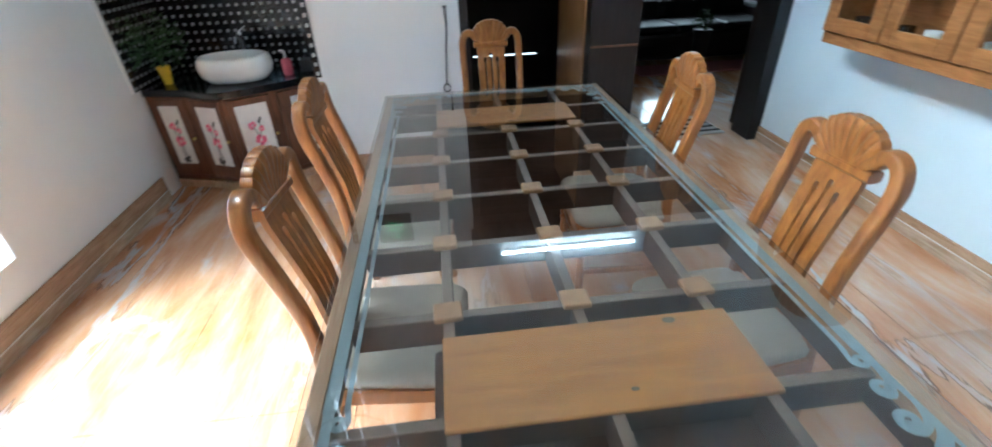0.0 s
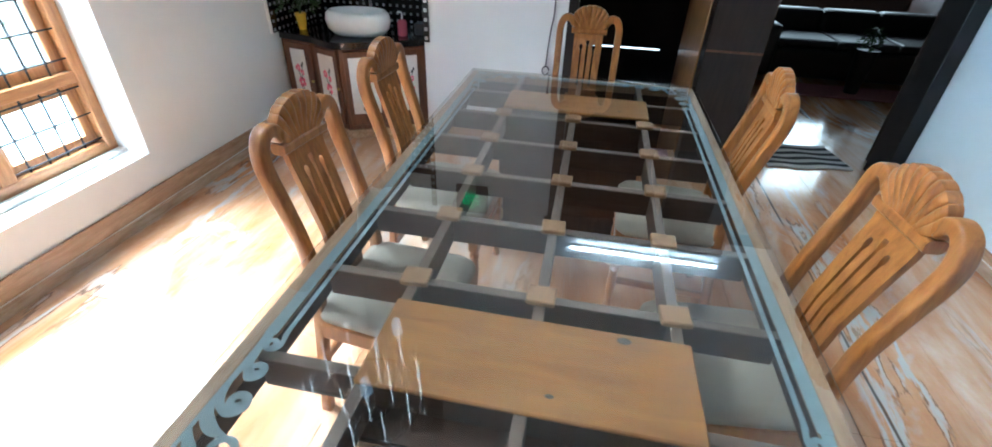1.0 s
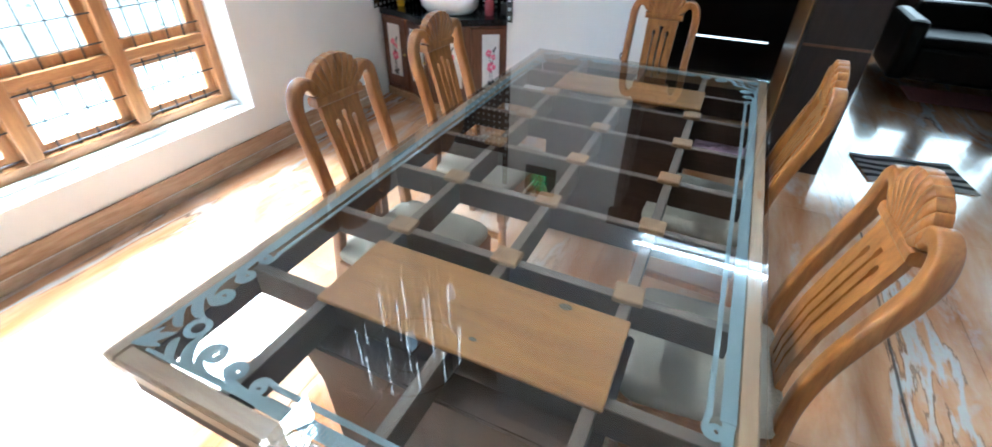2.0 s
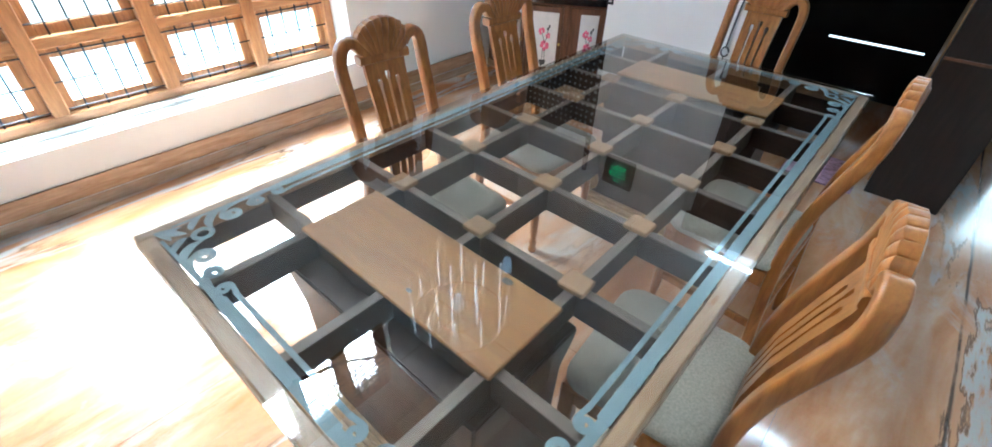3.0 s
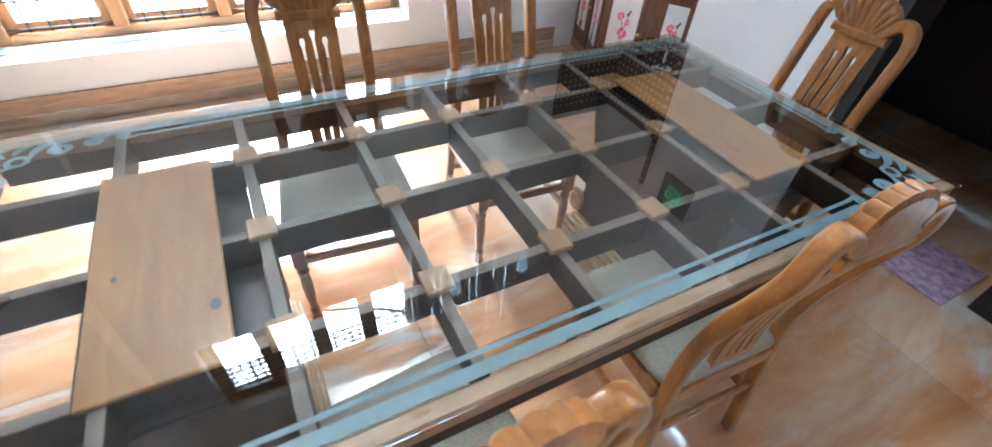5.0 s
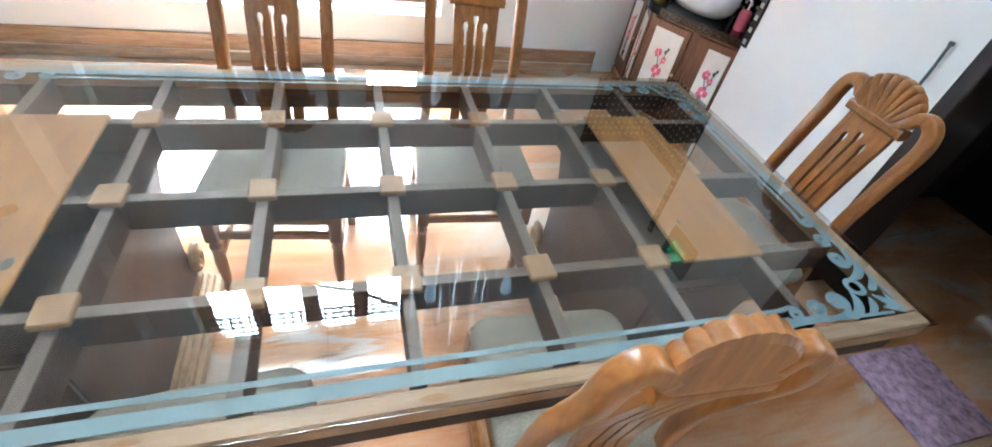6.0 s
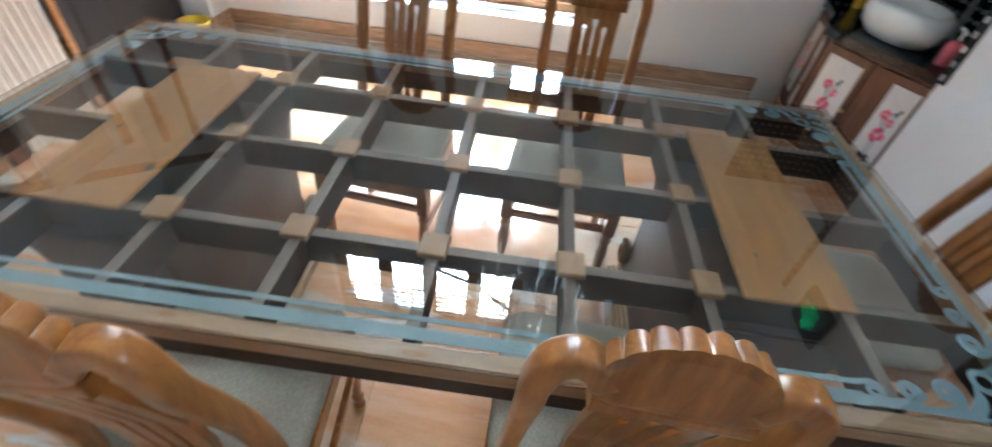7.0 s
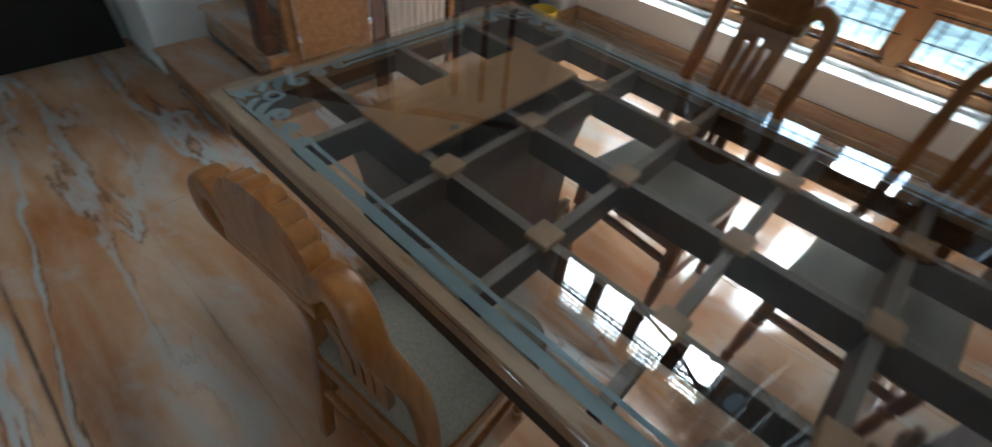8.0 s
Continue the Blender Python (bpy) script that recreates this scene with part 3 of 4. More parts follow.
        ped = part("pedestal", bm, M_PEDESTAL, t, "dark wooden pedestal")
        part("plinth", boxes((-0.385, 0.385, yc - 0.215, yc + 0.215, 0.0, 0.045), (-0.370, 0.370, yc - 0.200, yc + 0.200, 0.045, 0.070), (-0.355, 0.355, yc - 0.186, yc + 0.186, 0.070, 0.095), (-0.342, 0.342, yc - 0.175, yc + 0.175, 0.095, 0.120), bevel=0.007, seg=2), M_CARVED, ped, "carved stepped plinth")
        for sx in (-1, 1):
            for s2 in (-1, 1):
                bm = sweep([(sx * 0.338 + sx * q[0] * 0.8, yc + s2 * 0.172, 0.185 + q[1]) for q in spiral(0, 0, 0.050, 0.010, 1.2, 1.6, 30)], circle(0.015, 8), (0, 1, 0))
                part("scroll", bm, M_CARVED, ped, "carved wooden scroll")
    # etched border lines on the underside of the glass
    for (o, w) in ((0.046, 0.027), (0.086, 0.011)):
        for sx in (-1, 1):
            a, b = sx * (GX - o), sx * (GX - o - w)
            part("etched_line", boxes((min(a, b), max(a, b), GY0 + 0.375, GY1 - 0.375, 0.7500, 0.7508)), M_FROST, t)
        for y, s in ((GY0, 1), (GY1, -1)):
            a, b = y + s * o, y + s * (o + w)
            part("etched_line", boxes((-GX + 0.375, GX - 0.375, min(a, b), max(a, b), 0.7500, 0.7508)), M_FROST, t)
    for sx, y, sy in ((-1, GY0, 1), (1, GY0, 1), (-1, GY1, -1), (1, GY1, -1)):
        bm = corner_scroll()
        bm.transform(Matrix.Translation((sx * (GX - 0.045), y + sy * 0.045, 0)) @ Matrix.Diagonal((-sx, sy, 1, 1)))
        part("corner_scroll", bm, M_FROST, t, "etched scroll ornament in the glass")
    return t


# ---- dining chairs ----
BACK = [(-0.205, 0.0), (-0.180, 0.25), (-0.165, 0.45), (-0.164, 0.56), (-0.180, 0.68), (-0.212, 0.80), (-0.242, 0.90), (-0.252, 0.965)]


def back_y(z):
    for (y0, z0), (y1, z1) in zip(BACK, BACK[1:]):
        if z <= z1:
            return y0 + (y1 - y0) * (z - z0) / (z1 - z0)
    return BACK[-1][0] + 0.06 * (z - BACK[-1][1])


def splat_mesh():
    us = [-0.079, -0.0420, -0.0290, -0.0065, 0.0065, 0.0290, 0.0420, 0.079]
    rows = 72
    vs = [0.455 + k * 0.495 / rows for k in range(rows + 1)]
    tops = {1: 0.872, 3: 0.898, 5: 0.872}
    bm = bmesh.new()
    th = 0.009

    def pt(i, v, s):
        u = us[i]
        for a, top in tops.items():
            if i in (a, a + 1):   # keyhole end of each slot
                c = (us[a] + us[a + 1]) / 2
                d = abs(v - (top - 0.012)) / 0.014
                w = 0.0046 + (0.0042 * math.sqrt(1 - d * d) if d < 1 else 0.0)
                u = c + (w if i == a + 1 else -w)
        k = 0.86 + 0.16 * (v - 0.455) / 0.495
        return (u * k, back_y(v) + s * th, v)
    grid = {}
    for i, u in enumerate(us):
        for j, v in enumerate(vs):
            for s in (-1, 1):
                grid[i, j, s] = bm.verts.new(pt(i, v, s))
    solid = lambda i, j: 0 <= i < 7 and 0 <= j < rows and not (i in tops and 0.50 < vs[j] + 0.004 < tops[i])
    for i in range(7):
        for j in range(rows):
            if not solid(i, j):
                continue
            for s in (-1, 1):
                bm.faces.new((grid[i, j, s], grid[i + 1, j, s], grid[i + 1, j + 1, s], grid[i, j + 1, s]))
            for di, dj, e in ((-1, 0, ((i, j), (i, j + 1))), (1, 0, ((i + 1, j), (i + 1, j + 1))), (0, -1, ((i, j), (i + 1, j))), (0, 1, ((i, j + 1), (i + 1, j + 1)))):
                if not solid(i + di, j + dj):
                    (a, b), (c, d) = e
                    bm.faces.new((grid[a, b, -1], grid[c, d, -1], grid[c, d, 1], grid[a, b, 1]))
    return bm


def shell_mesh():
    """Crest: a low dome of ten carved ribs that wrap over its top edge."""
    bm = bmesh.new()
    n, rad, ribs = 100, 9, 10
    zr = 0.945
    front, back = [], []
    for k in range(n + 1):
        q = k / n
        a = radians(-88 + 176 * q)
        rib = abs(math.sin(q * ribs * math.pi)) ** 0.6
        hw, hh = 0.104, 0.118
        root = ((q - 0.5) * 0.10, zr)
        fr, bk = [], []
        for j in range(rad + 1):
            w = j / rad
            cut = 0.955 + 0.045 * rib
            ou, oz = hw * math.sin(a) * cut, zr + 0.012 + hh * max(0.0, math.cos(a)) ** 0.65 * cut
            u, z = root[0] + (ou - root[0]) * w, root[1] + (oz - root[1]) * w
            edge = 1 - max(0.0, (w - 0.74) / 0.26) ** 2 * 0.42
            d = (0.019 + 0.006 * w * (1 - 0.4 * w) + 0.0075 * (rib - 0.5) * w ** 1.3) * edge
            fr.append(bm.verts.new((u, back_y(z) + d, z)))
            ou, oz = hw * math.sin(a) * (0.98 + 0.02 * rib), zr + 0.012 + hh * max(0.0, math.cos(a)) ** 0.65 * (0.98 + 0.02 * rib)
            u, z = root[0] + (ou - root[0]) * w, root[1] + (oz - root[1]) * w
            bk.append(bm.verts.new((u, back_y(z) - (0.020 if j < rad else 0.015), z)))
        front.append(fr)
        back.append(bk)
    for k in range(n):
        for j in range(rad):
            bm.faces.new((front[k][j], front[k + 1][j], front[k + 1][j + 1], front[k][j + 1]))
            bm.faces.new((back[k][j], back[k][j + 1], back[k + 1][j + 1], back[k + 1][j]))
        bm.faces.new((front[k][rad], front[k + 1][rad], back[k + 1][rad], back[k][rad]))
        bm.faces.new((front[k][0], back[k][0], back[k + 1][0], front[k + 1][0]))
    for k in (0, n):
        for j in range(rad):
            bm.faces.new((front[k][j], front[k][j + 1], back[k][j + 1], back[k][j]))
    return bm


def dining_chair():
    c = thing("dining_chair", "varnished wooden dining chair with a shell crest and padded seat", "chair", "chairs round the dining table")
    sec = rounded(0.040, 0.036, 0.22, 3)
    for s in (-1, 1):
        pts = [(s * 0.200, BACK[0][0], 0.0), (s * 0.190, BACK[1][0], 0.25), (s * 0.176, BACK[2][0], 0.45), (s * 0.166, BACK[3][0], 0.56), (s * 0.161, BACK[4][0], 0.68), (s * 0.161, BACK[5][0], 0.80),
               (s * 0.162, BACK[6][0], 0.90), (s * 0.161, BACK[7][0] + 0.002, 0.950), (s * 0.150, back_y(0.988), 0.990), (s * 0.128, back_y(1.008), 1.008), (s * 0.104, back_y(1.003), 1.002), (s * 0.084, back_y(0.980), 0.978)]
        line = smooth_line(pts, 5)
        part("back_post", sweep(line, sec, (0, 1, 0.0), sizes=[0.92 + 0.13 * min(1, max(0, (p.z - 0.3) / 0.6)) for p in line]), M_CHAIR, c, smooth=True)
        leg = bmesh.new()
        bmesh.ops.create_cube(leg, size=1, matrix=Matrix.Translation((s * 0.19, 0.19, 0.36)) @ Matrix.Diagonal((0.042, 0.042, 0.14, 1)))
        bmesh.ops.bevel(leg, geom=leg.edges[:], offset=0.004, segments=1, affect="EDGES")
        lathe([(0.018, 0.0), (0.020, 0.01), (0.014, 0.03), (0.019, 0.06), (0.012, 0.075), (0.017, 0.12), (0.020, 0.19), (0.016, 0.245), (0.022, 0.262), (0.015, 0.275), (0.020, 0.29)], 14, (s * 0.19, 0.19, 0), leg)
        part("front_leg", leg, M_CHAIR, c)
        part("side_stretcher", sweep([(s * 0.195, -0.17, 0.20), (s * 0.19, 0.18, 0.20)], rounded(0.018, 0.03, 0.3), (1, 0, 0)), M_CHAIR, c)
    part("front_stretcher", sweep([(-0.18, 0.19, 0.31), (0.18, 0.19, 0.31)], rounded(0.03, 0.018, 0.3), (0, 0, 1)), M_CHAIR, c)
    part("back_stretcher", sweep([(-0.185, -0.183, 0.24), (0.185, -0.183, 0.24)], rounded(0.03, 0.018, 0.3), (0, 0, 1)), M_CHAIR, c)
    part("seat_frame", boxes((-0.205, 0.205, 0.175, 0.215, 0.375, 0.435), (-0.185, 0.185, -0.185, -0.15, 0.375, 0.435), (-0.208, -0.172, -0.15, 0.175, 0.375, 0.435), (0.172, 0.208, -0.15, 0.175, 0.375, 0.435), bevel=0.005), M_CHAIR, c)
    bm = bmesh.new()
    rings = []
    for k, (f, z) in enumerate(((0.96, 0.435), (1.0, 0.445), (1.0, 0.462), (0.95, 0.476), (0.8, 0.484), (0.4, 0.489))):
        ring = []
        for u, v in rounded(0.43, 0.40, 0.16, 5):
            w = 1.0 - 0.06 * (0.5 - v / 0.4)
            ring.append(bm.verts.new((u * f * w, 0.02 + v * f, z)))
        rings.append(ring)
    n = len(rings[0])
    for a, b in zip(rings, rings[1:]):
        for k in range(n):
            bm.faces.new((a[k], a[(k + 1) % n], b[(k + 1) % n], b[k]))
    bm.faces.new(rings[0][::-1])
    bm.faces.new(rings[-1])
    part("seat", bm, M_CUSHION, c, "grey fabric padded seat", smooth=True)
    part("splat", splat_mesh(), M_CHAIR, c, "wooden splat with three narrow slots")
    part("crest", shell_mesh(), M_CHAIR, c, "carved scallop shell crest")
    bm = sweep([(-0.097, back_y(0.945) - 0.001, 0.944), (0.097, back_y(0.945) - 0.001, 0.944)], rounded(0.032, 0.044, 0.3), (0, 0, 1))
    part("crest_moulding", bm, M_CHAIR, c)
    return c


dining_table()
first = dining_chair()
first.matrix_basis = pose(-0.483, -0.327, 0, 0, 0, -95.6)
copy_thing(first, pose(-0.508, 0.344, 0, 0, 0, -93.8))
copy_thing(first, pose(0.53, -0.405, 0, 0, 0, 94.9))
copy_thing(first, pose(0.454, 0.378, 0, 0, 0, 87.3))
copy_thing(first, pose(0.019, 1.175, 0, 0, 0, 180.6))

# ---- wash corner ----
FACETS = [(XW, 1.895), (-1.935, 1.828), (-1.675, 1.706), (-1.405, 1.842), (-1.120, 2.030)]


def arc_front():
    """Plan of the bowed counter edge, from the side wall to the far wall."""
    return [(p.x, p.y) for p in smooth_line([(x, y, 0) for x, y in FACETS], 8)]


def extrude_plan(plan, z0, z1):
    bm = bmesh.new()
    a = [bm.verts.new((x, y, z0)) for x, y in plan]
    b = [bm.verts.new((x, y, z1)) for x, y in plan]
    n = len(plan)
    for k in range(n):
        bm.faces.new((a[k], a[(k + 1) % n], b[(k + 1) % n], b[k]))
    bm.faces.new(a[::-1])
    bm.faces.new(b)
    return bm


def grown(plan, d):
    c = Vector((-1.68, 2.30))
    return [tuple(c + (Vector(p) - c) * (1 + d / max(0.05, (Vector(p) - c).length))) for p in plan]


def clip_plan(plan):
    return [(min(XA - 0.001, max(XW + 0.001, x)), min(YA - 0.001, y)) for x, y in plan]


def wash_corner():
    v = thing("vanity_cabinet", "dark wooden bow-front wash cabinet with flowered white panels", "cabinet")
    arc = arc_front()
    faces = FACETS
    back = [(XA - 0.001, YA - 0.001), (XW + 0.001, YA - 0.001)]
    part("plinth", extrude_plan(clip_plan(grown(faces, 0.02)) + back, 0.0, 0.06), M_SKIRT, v, "peach stone plinth")
    part("body", extrude_plan(clip_plan(faces) + back, 0.06, 0.662), M_CABINET, v)
    for (xa, ya), (xb, yb), w in zip(faces, faces[1:], (0.068, 0.084, 0.098, 0.066)):
        ang = math.degrees(math.atan2(yb - ya, xb - xa))
        half = math.hypot(xb - xa, yb - ya) / 2
        m = pose((xa + xb) / 2, (ya + yb) / 2, 0, 0, 0, ang)
        door = boxes((-half + 0.022, half - 0.022, -0.014, 0.004, 0.095, 0.635), bevel=0.004)
        door.transform(m)
        d = part("door", door, M_CABINET, v)
        pn = boxes((-w, w, -0.019, -0.013, 0.185, 0.592), bevel=0.002)
        pn.transform(m)
        pl = part("panel", pn, M_PANEL, d, "white panel painted with a pink flower")
        fl = bmesh.new()
        rr = random.Random(int(w * 1000))
        for cx, cz, r in ((0.005, 0.350, 0.034), (-0.020, 0.455, 0.024), (0.024, 0.425, 0.018)):
            for k in range(6):
                a = k * math.pi / 3 + rr.random()
                mm = m @ Matrix.Translation((cx * w / 0.085 + r * 0.6 * math.cos(a), -0.0200, cz + r * 0.75 * math.sin(a))) @ Matrix.Diagonal((r * 0.5, 0.0012, r * 0.55, 1))
                bmesh.ops.create_icosphere(fl, subdivisions=1, radius=1, matrix=mm)
        part("flower", fl, M_PINK, d, "pink painted flower")
        st = bmesh.new()
        for k in range(9):
            mm = m @ Matrix.Translation((rr.uniform(-0.025, 0.025), -0.0200, rr.uniform(0.20, 0.235))) @ Matrix.Diagonal((0.012, 0.0012, 0.013, 1))
            bmesh.ops.create_icosphere(st, subdivisions=1, radius=1, matrix=mm)
        for x0, z0, x1, z1 in ((-0.008, 0.21, -0.006, 0.33), (0.012, 0.21, 0.008, 0.33), (0.004, 0.37, -0.018, 0.44), (0.006, 0.37, 0.022, 0.42), (0.020, 0.44, 0.036, 0.50)):
            sweep([m @ Vector((x0, -0.0198, z0)), m @ Vector((x1, -0.0198, z1))], circle(0.0022, 5), m.to_3x3() @ Vector((0, 1, 0)), st)
        for k in range(2):
            bmesh.ops.create_icosphere(st, subdivisions=1, radius=1, matrix=m @ Matrix.Translation((0.022 + 0.012 * k, -0.0198, 0.475 + 0.018 * k)) @ Matrix.Diagonal((0.008, 0.0012, 0.013, 1)))
        part("stem", st, M_STEM, d, "dark painted leaves")
        kb = bmesh.new()
        bmesh.ops.create_uvsphere(kb, u_segments=10, v_segments=6, radius=0.011, matrix=m @ Matrix.Translation((half - 0.036, -0.022, 0.37)))
        part("knob", kb, M_BRASS, d, "brass knob")
    top = tagged(part("counter", extrude_plan(clip_plan(grown(arc, 0.025)) + back, 0.662, 0.70), M_GRANITE), "black polished granite counter on the wash cabinet", "counter")
    part("edge_lip", extrude_plan(clip_plan(grown(arc, 0.030)) + clip_plan(grown(arc, 0.0255))[::-1], 0.655, 0.696), M_GRANITE, top, "rounded black front edge")
    # mosaic backsplash
    bs = part("backsplash", boxes((XW + 0.012, XA - 0.001, YA - 0.012, YA, 0.70, 2.15)), M_GRANITE)
    part("side_panel", boxes((XW, XW + 0.012, 1.80, YA, 0.70, 2.15)), M_GRANITE, bs)
    part("edge_panel", boxes((XA, -1.075, YN - 0.012, YN, 0.70, 2.15)), M_GRANITE, bs)
    setting(bs, "black mosaic backsplash with small white squares", "backsplash")
    bm = bmesh.new()
    dx, a = 0.056, 0.0095
    for j in range(25):
        z = 0.72 + j * dx
        for i in range(19):
            x = XW + 0.045 + i * dx
            bmesh.ops.create_cube(bm, size=1, matrix=Matrix.Translation((x, YA - 0.0125, z)) @ Matrix.Diagonal((2 * a, 0.004, 2 * a, 1)))
        for i in range(11):
            y = 1.83 + i * dx
            bmesh.ops.create_cube(bm, size=1, matrix=Matrix.Translation((XW + 0.0125, y, z)) @ Matrix.Diagonal((0.004, 2 * a, 2 * a, 1)))
    part("mosaic_square", bm, M_TILE_W, bs, "small white mosaic squares")["kind"] = "stuff"
    for j in range(24):
        part("border_square", boxes((-1.106, -1.084, YN - 0.0155, YN - 0.0125, 0.715 + j * 0.06, 0.739 + j * 0.06)), M_TILE_W, bs)
    setting(part("mosaic_trim", boxes((XW, XW + 0.014, 1.785, 1.80, 0.70, 2.15)), M_CERAMIC), "white trim along the mosaic edge", "trim")
    # basin
    b = thing("wash_basin", "white ceramic oval bowl basin on the black counter", "basin", at=(-1.63, 1.97, 0.70))
    part("bowl", lathe([(0.12, 0.0), (0.19, 0.010), (0.226, 0.05), (0.240, 0.10), (0.230, 0.145), (0.205, 0.166), (0.194, 0.162), (0.186, 0.12), (0.15, 0.06), (0.03, 0.045)], 40, sy=0.72), M_CERAMIC, b, smooth=True)
    f = thing("faucet", "chrome basin faucet behind the bowl", "faucet", at=(-1.65, 2.25, 0.70))
    part("stem", lathe([(0.024, 0.0), (0.022, 0.03), (0.016, 0.05), (0.016, 0.24), (0.02, 0.25), (0.012, 0.27)], 14), M_CHROME, f, smooth=True)
    part("spout", sweep(smooth_line([(0, 0, 0.22), (0, -0.05, 0.245), (0, -0.10, 0.235), (0, -0.115, 0.20)], 4), circle(0.010, 8), (1, 0, 0)), M_CHROME, f, smooth=True)
    part("lever", sweep([(0, 0, 0.26), (0.05, 0.0, 0.295)], circle(0.006, 8), (0, 1, 0)), M_CHROME, f)
    s = thing("soap_dispenser", "pink soap dispenser with a pale pump on the counter", "dispenser", at=(-1.32, 2.03, 0.70))
    part("bottle", lathe([(0.030, 0.0), (0.034, 0.01), (0.034, 0.09), (0.028, 0.105), (0.012, 0.112)], 18), M_SOAP, s, smooth=True)
    part("pump", sweep(smooth_line([(0, 0, 0.11), (0, 0, 0.155), (-0.03, 0, 0.16)], 3), circle(0.006, 8), (0, 1, 0)), M_CERAMIC, s)
    part("soap_box", boxes((-1.25, -1.17, 2.08, 2.18, 0.70, 0.78), bevel=0.006), M_SOFA)
    tagged(bpy.data.objects["soap_box"], "small dark box on the black counter", "box")
    p = thing("potted_plant", "bushy green plant in a yellow pot on the counter", "plant", at=(-2.09, 1.99, 0.70))
    part("pot", lathe([(0.026, 0.0), (0.038, 0.095), (0.042, 0.100), (0.040, 0.115), (0.024, 0.110)], 16), M_YELLOW, p, "yellow plastic pot")
    rr = random.Random(5)
    bm = bmesh.new()
    for k in range(300):
        a, e = rr.uniform(0, 2 * math.pi), rr.uniform(0.1, 1.5)
        r = 0.19 * rr.random() ** 0.5
        x, y, z = r * math.cos(a) * math.cos(e * 0.6), min(0.11, r * math.sin(a) * math.cos(e * 0.6)), 0.14 + 0.30 * rr.random() * (0.4 + math.sin(e) * 0.6)
        x = max(-0.11, x)
        m = Matrix.Translation((x, y, z)) @ Euler((rr.uniform(-1, 1), rr.uniform(-1, 1), a)).to_matrix().to_4x4()
        l, w = rr.uniform(0.03, 0.055), 0.010
        vs = [bm.verts.new(m @ Vector(q)) for q in ((0, 0, 0), (l * 0.5, w, 0.006), (l, 0, 0), (l * 0.5, -w, 0.006))]
        bm.faces.new(vs)
    part("leaves", bm, M_LEAF, p)
    bm = bmesh.new()
    for k in range(9):
        a = k * 0.7
        sweep(smooth_line([(0, 0, 0.10), (0.03 * math.cos(a), 0.03 * math.sin(a), 0.22), (0.10 * math.cos(a), 0.08 * math.sin(a), 0.36)], 3), circle(0.002, 5), (1, 0, 0.1), bm)
    part("stems", bm, M_LEAF, p)


wash_corner()

